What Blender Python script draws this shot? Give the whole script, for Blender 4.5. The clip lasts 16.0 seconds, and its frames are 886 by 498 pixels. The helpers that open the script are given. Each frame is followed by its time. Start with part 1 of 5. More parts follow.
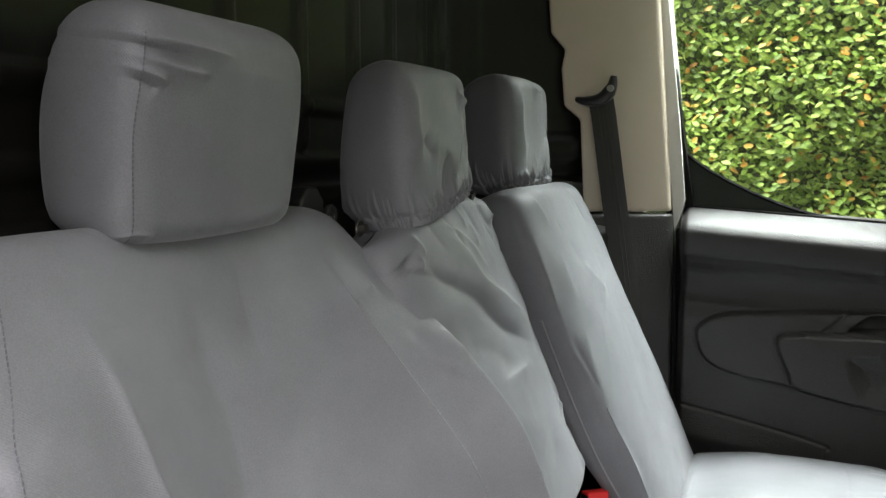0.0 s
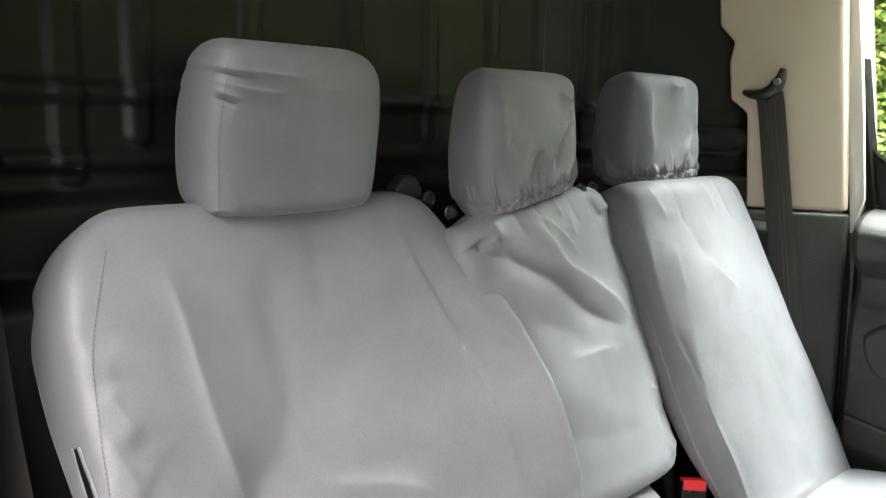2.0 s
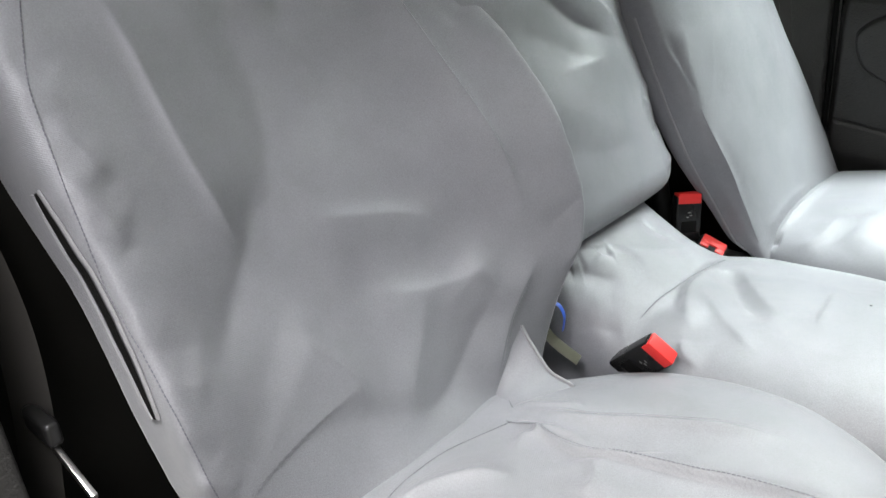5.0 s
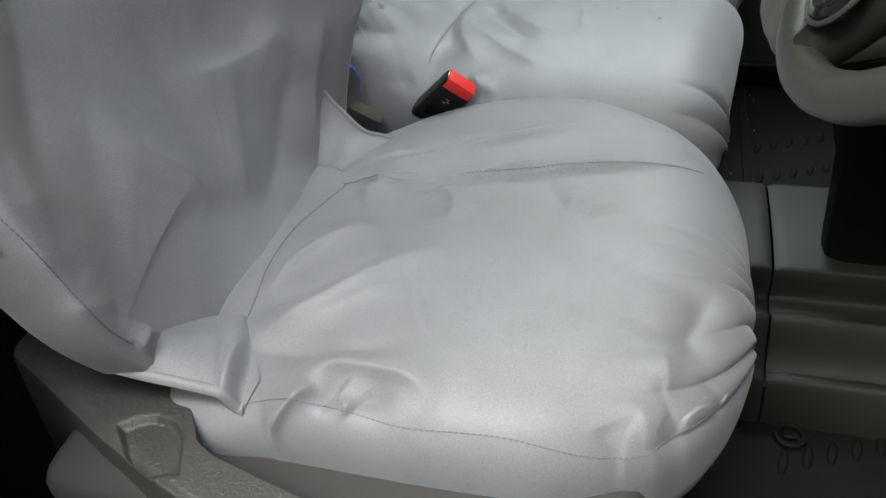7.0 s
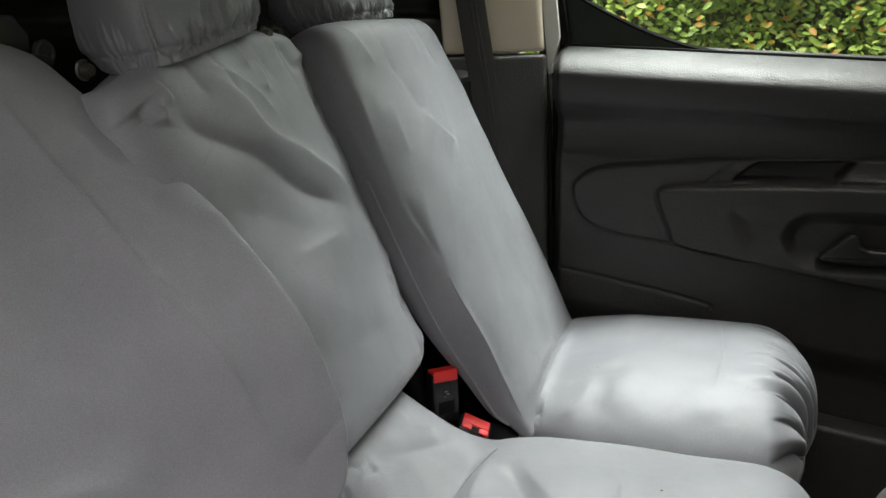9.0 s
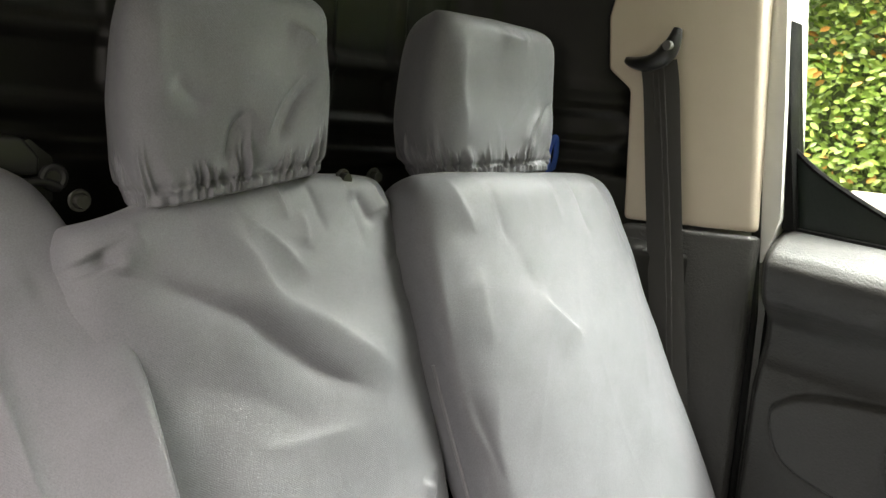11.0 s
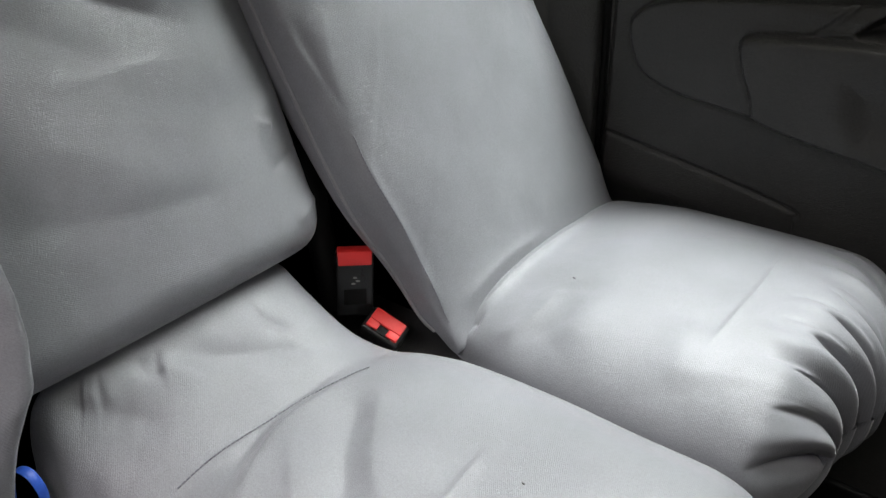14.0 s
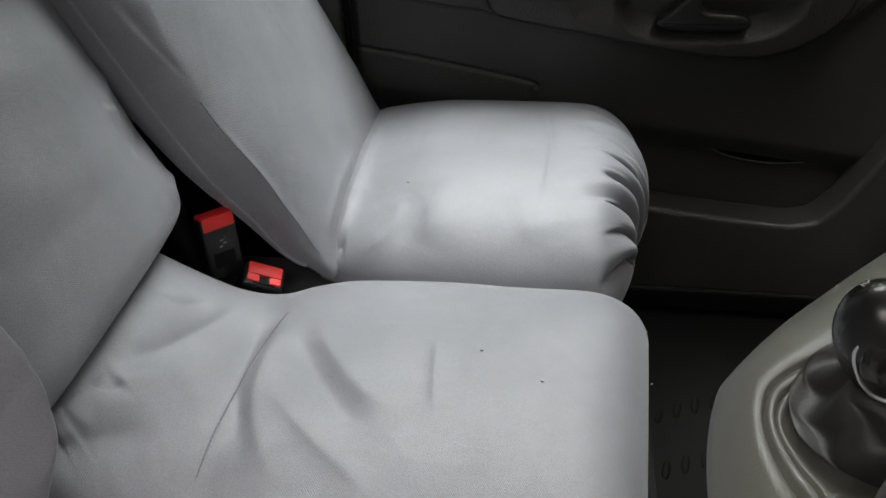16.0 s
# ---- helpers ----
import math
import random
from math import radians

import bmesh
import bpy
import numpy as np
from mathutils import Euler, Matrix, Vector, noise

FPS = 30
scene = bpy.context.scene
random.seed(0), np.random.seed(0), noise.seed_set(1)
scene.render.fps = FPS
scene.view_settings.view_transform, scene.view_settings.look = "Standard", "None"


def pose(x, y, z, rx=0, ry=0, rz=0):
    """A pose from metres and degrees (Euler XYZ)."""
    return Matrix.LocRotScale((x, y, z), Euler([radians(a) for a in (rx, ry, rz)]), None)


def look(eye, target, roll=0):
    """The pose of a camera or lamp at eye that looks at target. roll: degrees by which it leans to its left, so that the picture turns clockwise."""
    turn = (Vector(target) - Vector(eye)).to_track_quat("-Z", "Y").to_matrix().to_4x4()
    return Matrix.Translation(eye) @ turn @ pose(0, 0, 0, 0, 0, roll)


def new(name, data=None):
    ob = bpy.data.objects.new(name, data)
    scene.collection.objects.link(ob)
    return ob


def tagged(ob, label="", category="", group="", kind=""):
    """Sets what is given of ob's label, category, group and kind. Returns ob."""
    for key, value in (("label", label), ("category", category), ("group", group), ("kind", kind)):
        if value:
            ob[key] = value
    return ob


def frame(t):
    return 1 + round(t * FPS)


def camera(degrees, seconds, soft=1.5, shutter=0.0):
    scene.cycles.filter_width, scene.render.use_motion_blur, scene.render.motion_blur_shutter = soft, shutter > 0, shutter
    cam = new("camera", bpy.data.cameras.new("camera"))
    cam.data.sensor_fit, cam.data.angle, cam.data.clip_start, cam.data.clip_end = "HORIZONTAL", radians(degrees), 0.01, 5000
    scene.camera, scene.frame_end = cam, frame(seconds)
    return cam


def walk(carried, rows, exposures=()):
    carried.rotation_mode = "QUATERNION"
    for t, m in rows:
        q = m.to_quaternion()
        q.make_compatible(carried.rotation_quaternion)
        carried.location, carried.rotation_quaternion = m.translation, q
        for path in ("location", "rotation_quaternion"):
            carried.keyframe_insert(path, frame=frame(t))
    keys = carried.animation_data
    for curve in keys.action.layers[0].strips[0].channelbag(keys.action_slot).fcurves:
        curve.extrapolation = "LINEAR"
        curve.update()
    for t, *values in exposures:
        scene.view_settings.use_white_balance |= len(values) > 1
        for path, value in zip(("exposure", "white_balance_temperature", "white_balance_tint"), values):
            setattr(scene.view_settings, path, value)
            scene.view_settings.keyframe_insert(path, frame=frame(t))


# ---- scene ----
cam = camera(59.0, 16.0)
PATH = [
    (0, (0.087, 0.01, 1.029), (-0.697, 1.833, 0.782), -0.0),
    (0.5, (0.192, 0.029, 1.058), (-0.905, 1.676, 0.767), 0.7),
    (1, (0.277, 0.036, 1.064), (-0.995, 1.549, 0.759), 0.7),
    (1.5, (0.349, 0.041, 1.065), (-1.02, 1.464, 0.751), 0.8),
    (2, (0.397, 0.051, 1.063), (-1.009, 1.436, 0.743), 1.0),
    (2.5, (0.402, 0.063, 1.05), (-1.019, 1.426, 0.703), 1.3),
    (3, (0.398, 0.067, 1.029), (-1.031, 1.411, 0.64), 1.4),
    (5.5, (0.316, 0.066, 0.95), (-0.803, 1.409, -0.021), -6.4),
    (6, (0.287, 0.044, 0.937), (-0.63, 1.424, -0.184), -6.5),
    (6.5, (0.266, 0.01, 0.912), (-0.439, 1.437, -0.299), -6.8),
    (7, (0.222, -0.025, 0.897), (-0.28, 1.452, -0.355), -6.4),
    (7.5, (0.191, -0.038, 0.897), (-0.159, 1.488, -0.348), -6.1),
    (8, (0.162, -0.015, 0.908), (-0.167, 1.615, -0.204), -5.4),
    (8.5, (0.148, 0.092, 0.966), (-0.293, 1.832, 0.084), -3.7),
    (9, (0.185, 0.233, 0.979), (-0.46, 2.036, 0.404), -1.7),
    (9.5, (0.227, 0.366, 1.021), (-0.682, 2.11, 0.657), 0.7),
    (12, (0.391, 0.595, 1.031), (-1.085, 1.886, 0.64), 3.5),
    (12.5, (0.429, 0.615, 0.99), (-1.065, 1.862, 0.527), 1.8),
    (13, (0.413, 0.622, 0.959), (-0.992, 1.901, 0.333), 1.0),
    (13.5, (0.393, 0.628, 0.94), (-0.864, 1.956, 0.128), -0.0),
    (14, (0.376, 0.637, 0.928), (-0.694, 2.007, -0.061), -0.9),
    (14.5, (0.346, 0.624, 0.932), (-0.498, 2.061, -0.173), -1.2),
    (15, (0.308, 0.583, 0.961), (-0.301, 2.067, -0.234), -0.9),
    (15.5, (0.265, 0.54, 0.985), (-0.141, 2.067, -0.241), -1.1),
    (16, (0.184, 0.484, 0.985), (-0.015, 2.077, -0.208), -1.0),
]
EXPOSURES = [(0, 1.95, 6750, 6), (0.5, 2.0, 6350, 2), (1.0, 2.3, 6500, 5), (1.5, 2.6, 6850, 8), (3.0, 2.7, 6900, 8), (5.5, 1.85, 6550, 5), (6.5, 1.32, 6550, 4),
             (8.0, 1.22, 6550, 3), (8.5, 1.32, 6700, 6), (9.0, 1.5, 6900, 7), (9.5, 1.65, 7100, 10), (12.0, 2.7, 7350, 8), (13.0, 2.15, 6950, 8), (14.0, 1.6, 6800, 10), (15.0, 1.4, 6850, 11), (16.0, 1.2, 6800, 11)]
walk(cam, [(t, look(eye, target, roll)) for t, eye, target, roll in PATH], exposures=EXPOSURES)

# ---- light ----
SUN_EL, SUN_ROT = 62.0, 235.0
world = bpy.data.worlds.new("sky")
scene.world = world
world.use_nodes = True
_sky = world.node_tree.nodes.new("ShaderNodeTexSky")
_sky.sky_type, _sky.sun_disc = "NISHITA", False
_sky.sun_elevation, _sky.sun_rotation = radians(SUN_EL), radians(SUN_ROT)
_sky.air_density, _sky.dust_density, _sky.ozone_density = 1.0, 4.0, 1.0
_bg = world.node_tree.nodes["Background"]
_bg.inputs["Strength"].default_value = 0.018
_grey = world.node_tree.nodes.new("ShaderNodeHueSaturation")          # thin cloud greys the sky
_grey.inputs["Saturation"].default_value = 0.15
world.node_tree.links.new(_sky.outputs[0], _grey.inputs["Color"])
world.node_tree.links.new(_grey.outputs[0], _bg.inputs["Color"])
_sun = new("sun", bpy.data.lights.new("sun", "SUN"))
_sun.data.energy, _sun.data.angle, _sun.data.color = 5.0, radians(50), (1.0, 0.96, 0.9)
_az = radians(SUN_ROT)
_dir = Vector((math.sin(_az) * math.cos(radians(SUN_EL)), math.cos(_az) * math.cos(radians(SUN_EL)), math.sin(radians(SUN_EL))))
_sun.matrix_world = look(_dir * 20, (0, 0, 0))


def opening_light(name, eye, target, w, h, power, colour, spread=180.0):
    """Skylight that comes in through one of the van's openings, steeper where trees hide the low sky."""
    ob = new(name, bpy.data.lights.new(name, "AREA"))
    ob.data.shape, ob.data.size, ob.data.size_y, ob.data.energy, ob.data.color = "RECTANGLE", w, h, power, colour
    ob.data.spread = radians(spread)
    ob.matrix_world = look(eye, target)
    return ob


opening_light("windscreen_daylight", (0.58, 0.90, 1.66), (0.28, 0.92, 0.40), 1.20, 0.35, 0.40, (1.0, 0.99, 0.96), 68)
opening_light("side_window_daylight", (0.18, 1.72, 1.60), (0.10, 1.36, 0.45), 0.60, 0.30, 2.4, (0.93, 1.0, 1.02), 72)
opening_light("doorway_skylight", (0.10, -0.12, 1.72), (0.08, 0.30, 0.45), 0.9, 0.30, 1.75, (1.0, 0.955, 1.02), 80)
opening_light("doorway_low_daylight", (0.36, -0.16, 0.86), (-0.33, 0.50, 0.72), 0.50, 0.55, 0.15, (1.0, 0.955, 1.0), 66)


# ---- materials ----
def nodes_of(name):
    m = bpy.data.materials.new(name)
    m.use_nodes = True
    t = m.node_tree
    return m, t, t.nodes["Principled BSDF"], t.links


def ramp(t, links, fac, stops):
    r = t.nodes.new("ShaderNodeValToRGB")
    els = r.color_ramp.elements
    while len(els) < len(stops):
        els.new(0.5)
    for e, (p, c) in zip(els, stops):
        e.position, e.color = p, (*c, 1)
    links.new(fac, r.inputs[0])
    return r.outputs[0]


def noise_tex(t, links, scale, detail=4.0, rough=0.55, coord=None):
    n = t.nodes.new("ShaderNodeTexNoise")
    n.inputs["Scale"].default_value, n.inputs["Detail"].default_value, n.inputs["Roughness"].default_value = scale, detail, rough
    if coord is not None:
        links.new(coord, n.inputs["Vector"])
    return n.outputs["Fac"]


def obj_coord(t):
    return t.nodes.new("ShaderNodeTexCoord").outputs["Object"]


def bump(t, links, height, strength, dist, normal=None):
    b = t.nodes.new("ShaderNodeBump")
    b.inputs["Strength"].default_value, b.inputs["Distance"].default_value = strength, dist
    links.new(height, b.inputs["Height"])
    if normal is not None:
        links.new(normal, b.inputs["Normal"])
    return b.outputs["Normal"]


def surface(name, lo, hi, rough=0.5, metal=0.0, grain=300.0, relief=0.2, depth=0.0006, stain=6.0, spec=0.5):
    """Two-scale surface: broad stains in the colour, fine grain in colour, gloss and relief."""
    m, t, b, links = nodes_of(name)
    co = obj_coord(t)
    broad, fine = noise_tex(t, links, stain, 5, 0.6, co), noise_tex(t, links, grain, 3, 0.6, co)
    mix = t.nodes.new("ShaderNodeMath")
    mix.operation, mix.inputs[1].default_value = "MULTIPLY_ADD", 0.35
    links.new(fine, mix.inputs[0])
    sc = t.nodes.new("ShaderNodeMath")
    sc.operation, sc.inputs[1].default_value = "MULTIPLY", 0.65
    links.new(broad, sc.inputs[0])
    links.new(sc.outputs[0], mix.inputs[2])
    links.new(ramp(t, links, mix.outputs[0], [(0.3, lo), (0.7, hi)]), b.inputs["Base Color"])
    rr = t.nodes.new("ShaderNodeMapRange")
    rr.inputs["To Min"].default_value, rr.inputs["To Max"].default_value = max(0.03, rough - 0.1), min(1, rough + 0.1)
    links.new(broad, rr.inputs[0])
    links.new(rr.outputs[0], b.inputs["Roughness"])
    b.inputs["Metallic"].default_value = metal
    b.inputs["Specular IOR Level"].default_value = spec
    if relief:
        links.new(bump(t, links, fine, relief, depth), b.inputs["Normal"])
    return m


def cloth_material(name, lo, hi, weave=True):
    """Coated nylon twill: broad fading, thread-scale specks, soft undulation and a fine diagonal rib."""
    m, t, b, links = nodes_of(name)
    co = obj_coord(t)
    broad = noise_tex(t, links, 5.0, 4, 0.6, co)
    fine = noise_tex(t, links, 700.0, 2, 0.8, co)
    mix = t.nodes.new("ShaderNodeMath")
    mix.operation, mix.inputs[1].default_value = "MULTIPLY_ADD", 0.45
    links.new(fine, mix.inputs[0])
    sc = t.nodes.new("ShaderNodeMath")
    sc.operation, sc.inputs[1].default_value = "MULTIPLY", 0.55
    links.new(broad, sc.inputs[0])
    links.new(sc.outputs[0], mix.inputs[2])
    links.new(ramp(t, links, mix.outputs[0], [(0.3, tuple(0.80 * v for v in lo)), (0.7, tuple(1.18 * v for v in hi))]), b.inputs["Base Color"])
    b.inputs["Specular IOR Level"].default_value = 0.38
    b.inputs["Sheen Weight"].default_value = 0.2
    b.inputs["Sheen Roughness"].default_value = 0.35
    rr = t.nodes.new("ShaderNodeMapRange")
    rr.inputs["To Min"].default_value, rr.inputs["To Max"].default_value = 0.42, 0.55
    links.new(noise_tex(t, links, 900.0, 2, 0.7, co), rr.inputs[0])
    links.new(rr.outputs[0], b.inputs["Roughness"])
    nrm = bump(t, links, noise_tex(t, links, 9.0, 3, 0.5, co), 0.10, 0.012)
    nrm = bump(t, links, noise_tex(t, links, 45.0, 3, 0.55, co), 0.16, 0.003, nrm)
    if weave:
        mp = t.nodes.new("ShaderNodeMapping")
        mp.inputs["Rotation"].default_value = (0, 0, 0.9)
        links.new(t.nodes.new("ShaderNodeTexCoord").outputs["UV"], mp.inputs["Vector"])
        w = t.nodes.new("ShaderNodeTexWave")
        w.inputs["Scale"].default_value, w.inputs["Distortion"].default_value = 190.0, 0.3
        links.new(mp.outputs[0], w.inputs["Vector"])
        nrm = bump(t, links, w.outputs["Fac"], 0.20, 0.0004, nrm)
        nrm = bump(t, links, fine, 0.5, 0.0007, nrm)
    links.new(nrm, b.inputs["Normal"])
    return m


CLOTH = cloth_material("grey_nylon_twill", (0.158, 0.1605, 0.1735), (0.193, 0.1965, 0.212))
THREAD = surface("grey_thread", (0.10, 0.10, 0.12), (0.14, 0.14, 0.16), 0.7, grain=900)
ELASTIC = cloth_material("grey_hem", (0.17, 0.17, 0.18), (0.205, 0.205, 0.215), False)
PLASTIC = surface("black_plastic", (0.0045, 0.0045, 0.0045), (0.008, 0.008, 0.0077), 0.5, grain=900, relief=0.35, depth=0.0008, spec=0.1)
DOORPL = surface("charcoal_door_plastic", (0.032, 0.0312, 0.0297), (0.054, 0.0525, 0.0503), 0.40, grain=330, relief=0.9, depth=0.0014, spec=0.5)
SATIN = surface("satin_black_plastic", (0.02, 0.02, 0.02), (0.03, 0.03, 0.03), 0.3, grain=1500, relief=0.1)
BUCKLEPL = surface("gloss_black_buckle_plastic", (0.006, 0.006, 0.006), (0.010, 0.010, 0.010), 0.28, grain=900, relief=0.1, spec=0.4)
OLIVE = surface("dull_olive_metal", (0.045, 0.045, 0.03), (0.07, 0.07, 0.05), 0.5, 0.3, grain=500, relief=0.1)
GREYPL = surface("grey_grained_plastic", (0.012, 0.012, 0.0105), (0.022, 0.022, 0.0195), 0.5, grain=800, relief=0.45, depth=0.001, spec=0.25)
PODPL = surface("olive_grey_grained_plastic", (0.062, 0.061, 0.052), (0.092, 0.090, 0.077), 0.42, grain=700, relief=0.4, depth=0.001)
WHEELPL = surface("dark_wheel_padding", (0.030, 0.029, 0.026), (0.048, 0.046, 0.041), 0.36, grain=500, relief=0.4, depth=0.001)
BASECLOTH = surface("dark_seat_cloth", (0.025, 0.024, 0.024), (0.04, 0.039, 0.038), 0.9, grain=900, relief=0.5)
BULK = surface("bulkhead_black", (0.0065, 0.0062, 0.0055), (0.012, 0.0115, 0.010), 0.40, grain=500, relief=0.25, spec=0.3)
RUBBER = surface("rubber_floor", (0.0035, 0.0035, 0.0035), (0.008, 0.008, 0.0075), 0.6, grain=1200, relief=0.6, depth=0.0015, spec=0.1)
CREAM = surface("cream_plastic", (0.55, 0.47, 0.37), (0.62, 0.53, 0.42), 0.5, grain=900, relief=0.2)
WHITEP = surface("white_paint", (0.72, 0.71, 0.66), (0.8, 0.79, 0.74), 0.22, grain=60, relief=0.03)
WEBBING = surface("seat_belt_webbing", (0.028, 0.026, 0.024), (0.045, 0.042, 0.038), 0.7, grain=1500, relief=0.5)
RED = surface("red_button", (0.62, 0.02, 0.02), (0.75, 0.035, 0.03), 0.5, grain=500, relief=0.05)
BLUE = surface("blue_tag", (0.01, 0.05, 0.3), (0.02, 0.09, 0.42), 0.5, grain=500)
STEEL = surface("steel", (0.4, 0.4, 0.39), (0.55, 0.55, 0.54), 0.3, 1.0, grain=400, relief=0.05)
DARKSTEEL = surface("dark_metal", (0.05, 0.05, 0.045), (0.09, 0.09, 0.08), 0.4, 0.6, grain=400, relief=0.1)
HEADLINER = surface("grey_headliner", (0.4, 0.38, 0.34), (0.46, 0.44, 0.4), 0.9, grain=800)
MESHCLOTH = surface("black_mesh", (0.006, 0.006, 0.006), (0.05, 0.05, 0.05), 0.6, grain=520, relief=1.0, depth=0.002)
GLOSSBLACK = surface("gloss_black", (0.008, 0.008, 0.008), (0.012, 0.012, 0.012), 0.13, grain=200, relief=0.0)
LEATHER = surface("black_leatherette", (0.012, 0.0118, 0.0105), (0.020, 0.0195, 0.0175), 0.58, grain=350, relief=0.4, depth=0.001)
WHITEMARK = surface("white_print", (0.16, 0.16, 0.155), (0.22, 0.22, 0.21), 0.6, grain=300)
GROUND = surface("asphalt", (0.04, 0.04, 0.038), (0.07, 0.068, 0.064), 0.9, grain=60, relief=0.6, depth=0.01, stain=1.2)
RENDER = surface("pale_render", (0.55, 0.52, 0.46), (0.66, 0.63, 0.57), 0.9, grain=40, relief=0.4, depth=0.006, stain=1.0)


def glass_material(name, tint, rough=0.0):
    m, t, b, links = nodes_of(name)
    b.inputs["Base Color"].default_value = (*tint, 1)
    b.inputs["Roughness"].default_value, b.inputs["IOR"].default_value = rough, 1.45
    b.inputs["Transmission Weight"].default_value = 1.0
    return m


GLASS = glass_material("window_glass", (0.93, 0.97, 0.95))
FRIT = surface("dark_green_seal", (0.012, 0.02, 0.016), (0.02, 0.03, 0.025), 0.25, grain=300, relief=0.05)


def leaf_material(name, lo, mid, hi):
    m, t, b, links = nodes_of(name)
    geo = t.nodes.new("ShaderNodeNewGeometry")
    links.new(ramp(t, links, geo.outputs["Random Per Island"], [(0.0, lo), (0.55, mid), (1.0, hi)]), b.inputs["Base Color"])
    b.inputs["Roughness"].default_value = 0.55
    return m


LEAF = leaf_material("hedge_leaf", (0.12, 0.21, 0.04), (0.24, 0.38, 0.065), (0.38, 0.50, 0.11))
YOUNG = leaf_material("young_orange_leaf", (0.3, 0.2, 0.03), (0.42, 0.2, 0.03), (0.45, 0.32, 0.06))
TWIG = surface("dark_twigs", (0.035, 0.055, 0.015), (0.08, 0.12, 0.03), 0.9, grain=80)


# ---- building helpers ----
def thing(name, label, category, group="", at=(0, 0, 0)):
    ob = new(name)
    ob.location = at
    ob.empty_display_size = 0.05
    return tagged(ob, label, category, group)


def link_mesh(name, me, mat, parent=None, label=""):
    me.materials.append(mat)
    ob = new(name, me)
    if parent is not None:
        ob.parent = parent
        ob.matrix_parent_inverse = Matrix.Translation(-Vector(parent.location)) if parent.parent is None else Matrix()
    if label:
        tagged(ob, label)
    return ob


def part(name, bm, mat, parent=None, label="", smooth=True):
    me = bpy.data.meshes.new(name)
    bmesh.ops.recalc_face_normals(bm, faces=bm.faces)
    bm.to_mesh(me)
    bm.free()
    if smooth:
        me.shade_smooth()
        me.set_sharp_from_angle(angle=radians(38))
    return link_mesh(name, me, mat, parent, label)


def box_bm(lo, hi, bevel=0.0, seg=3, m=None, bm=None):
    bm = bm or bmesh.new()
    c = [(a + b) / 2 for a, b in zip(lo, hi)]
    d = [abs(b - a) for a, b in zip(lo, hi)]
    r = bmesh.ops.create_cube(bm, size=1, matrix=Matrix.LocRotScale(c, None, d))
    if bevel:
        es = list({e for v in r["verts"] for e in v.link_edges})
        r2 = bmesh.ops.bevel(bm, geom=es, offset=bevel, segments=seg, profile=0.6, affect="EDGES")
        vs = list({v for v in r["verts"] if v.is_valid} | {v for v in r2["verts"]})
    else:
        vs = r["verts"]
    if m is not None:
        bmesh.ops.transform(bm, matrix=m, verts=vs)
    return bm


def grid_mesh(name, P, mat, parent=None, label="", wrap=False, uv=None):
    """A mesh from an array of points (rows, columns, 3); wrap joins the last column to the first; uv: cloth metres (across, along)."""
    P = np.asarray(P, float)
    nv, nu = P.shape[:2]
    idx = np.arange(nv * nu).reshape(nv, nu)
    if wrap:
        idx = np.concatenate([idx, idx[:, :1]], axis=1)
    q = np.stack([idx[:-1, :-1], idx[:-1, 1:], idx[1:, 1:], idx[1:, :-1]], axis=-1).reshape(-1, 4)
    me = bpy.data.meshes.new(name)
    me.from_pydata(P.reshape(-1, 3).tolist(), [], q.tolist())
    me.shade_smooth()
    if uv is not None:
        across, along = np.append(uv[0], 2 * uv[0][-1] - uv[0][-2]) if wrap else np.asarray(uv[0]), np.asarray(uv[1])
        k = np.arange(len(across) - 1)
        cu = np.stack([k, k + 1, k + 1, k], -1)
        U = np.broadcast_to(across[cu][None], (nv - 1, len(k), 4))
        r = np.arange(nv - 1)
        V = np.broadcast_to(along[np.stack([r, r, r + 1, r + 1], -1)][:, None], (nv - 1, len(k), 4))
        me.uv_layers.new(name="weave").data.foreach_set("uv", np.stack([U, V], -1).astype(np.float32).ravel())
    return link_mesh(name, me, mat, parent, label)


def extrude_bm(outline, axis, a, b, bevel=0.0, seg=2):
    """A prism: a 2D outline in the two other axes, in their cyclic order, swept along axis from a to b."""
    bm = bmesh.new()
    def put(p, v):
        q = [0, 0, 0]
        q[axis] = v
        q[(axis + 1) % 3], q[(axis + 2) % 3] = p
        return bm.verts.new(q)
    A, B = [put(p, a) for p in outline], [put(p, b) for p in outline]
    bm.faces.new(A), bm.faces.new(B[::-1])
    n = len(outline)
    for i in range(n):
        bm.faces.new((A[i], B[i], B[(i + 1) % n], A[(i + 1) % n]))
    bmesh.ops.recalc_face_normals(bm, faces=bm.faces)
    if bevel:
        es = [e for e in bm.edges if len(e.link_faces) == 2 and e.calc_face_angle(0) > 0.4]
        bmesh.ops.bevel(bm, geom=es, offset=bevel, segments=seg, profile=0.6, affect="EDGES")
    return bm


def spline(pts, n=60, closed=False):
    """Catmull-Rom through the points."""
    P = np.array(pts, float)
    k = len(P)
    out = []
    for t in np.linspace(0, k if closed else k - 1, n, endpoint=not closed):
        i = int(min(t, k - 1 if closed else k - 2))
        f = t - i
        g = lambda j: P[j % k] if closed else P[min(max(j, 0), k - 1)]
        a, b, c, d = g(i - 1), g(i), g(i + 1), g(i + 2)
        out.append(0.5 * (2 * b + (c - a) * f + (2 * a - 5 * b + 4 * c - d) * f * f + (3 * b - a - 3 * c + d) * f ** 3))
    return np.array(out)


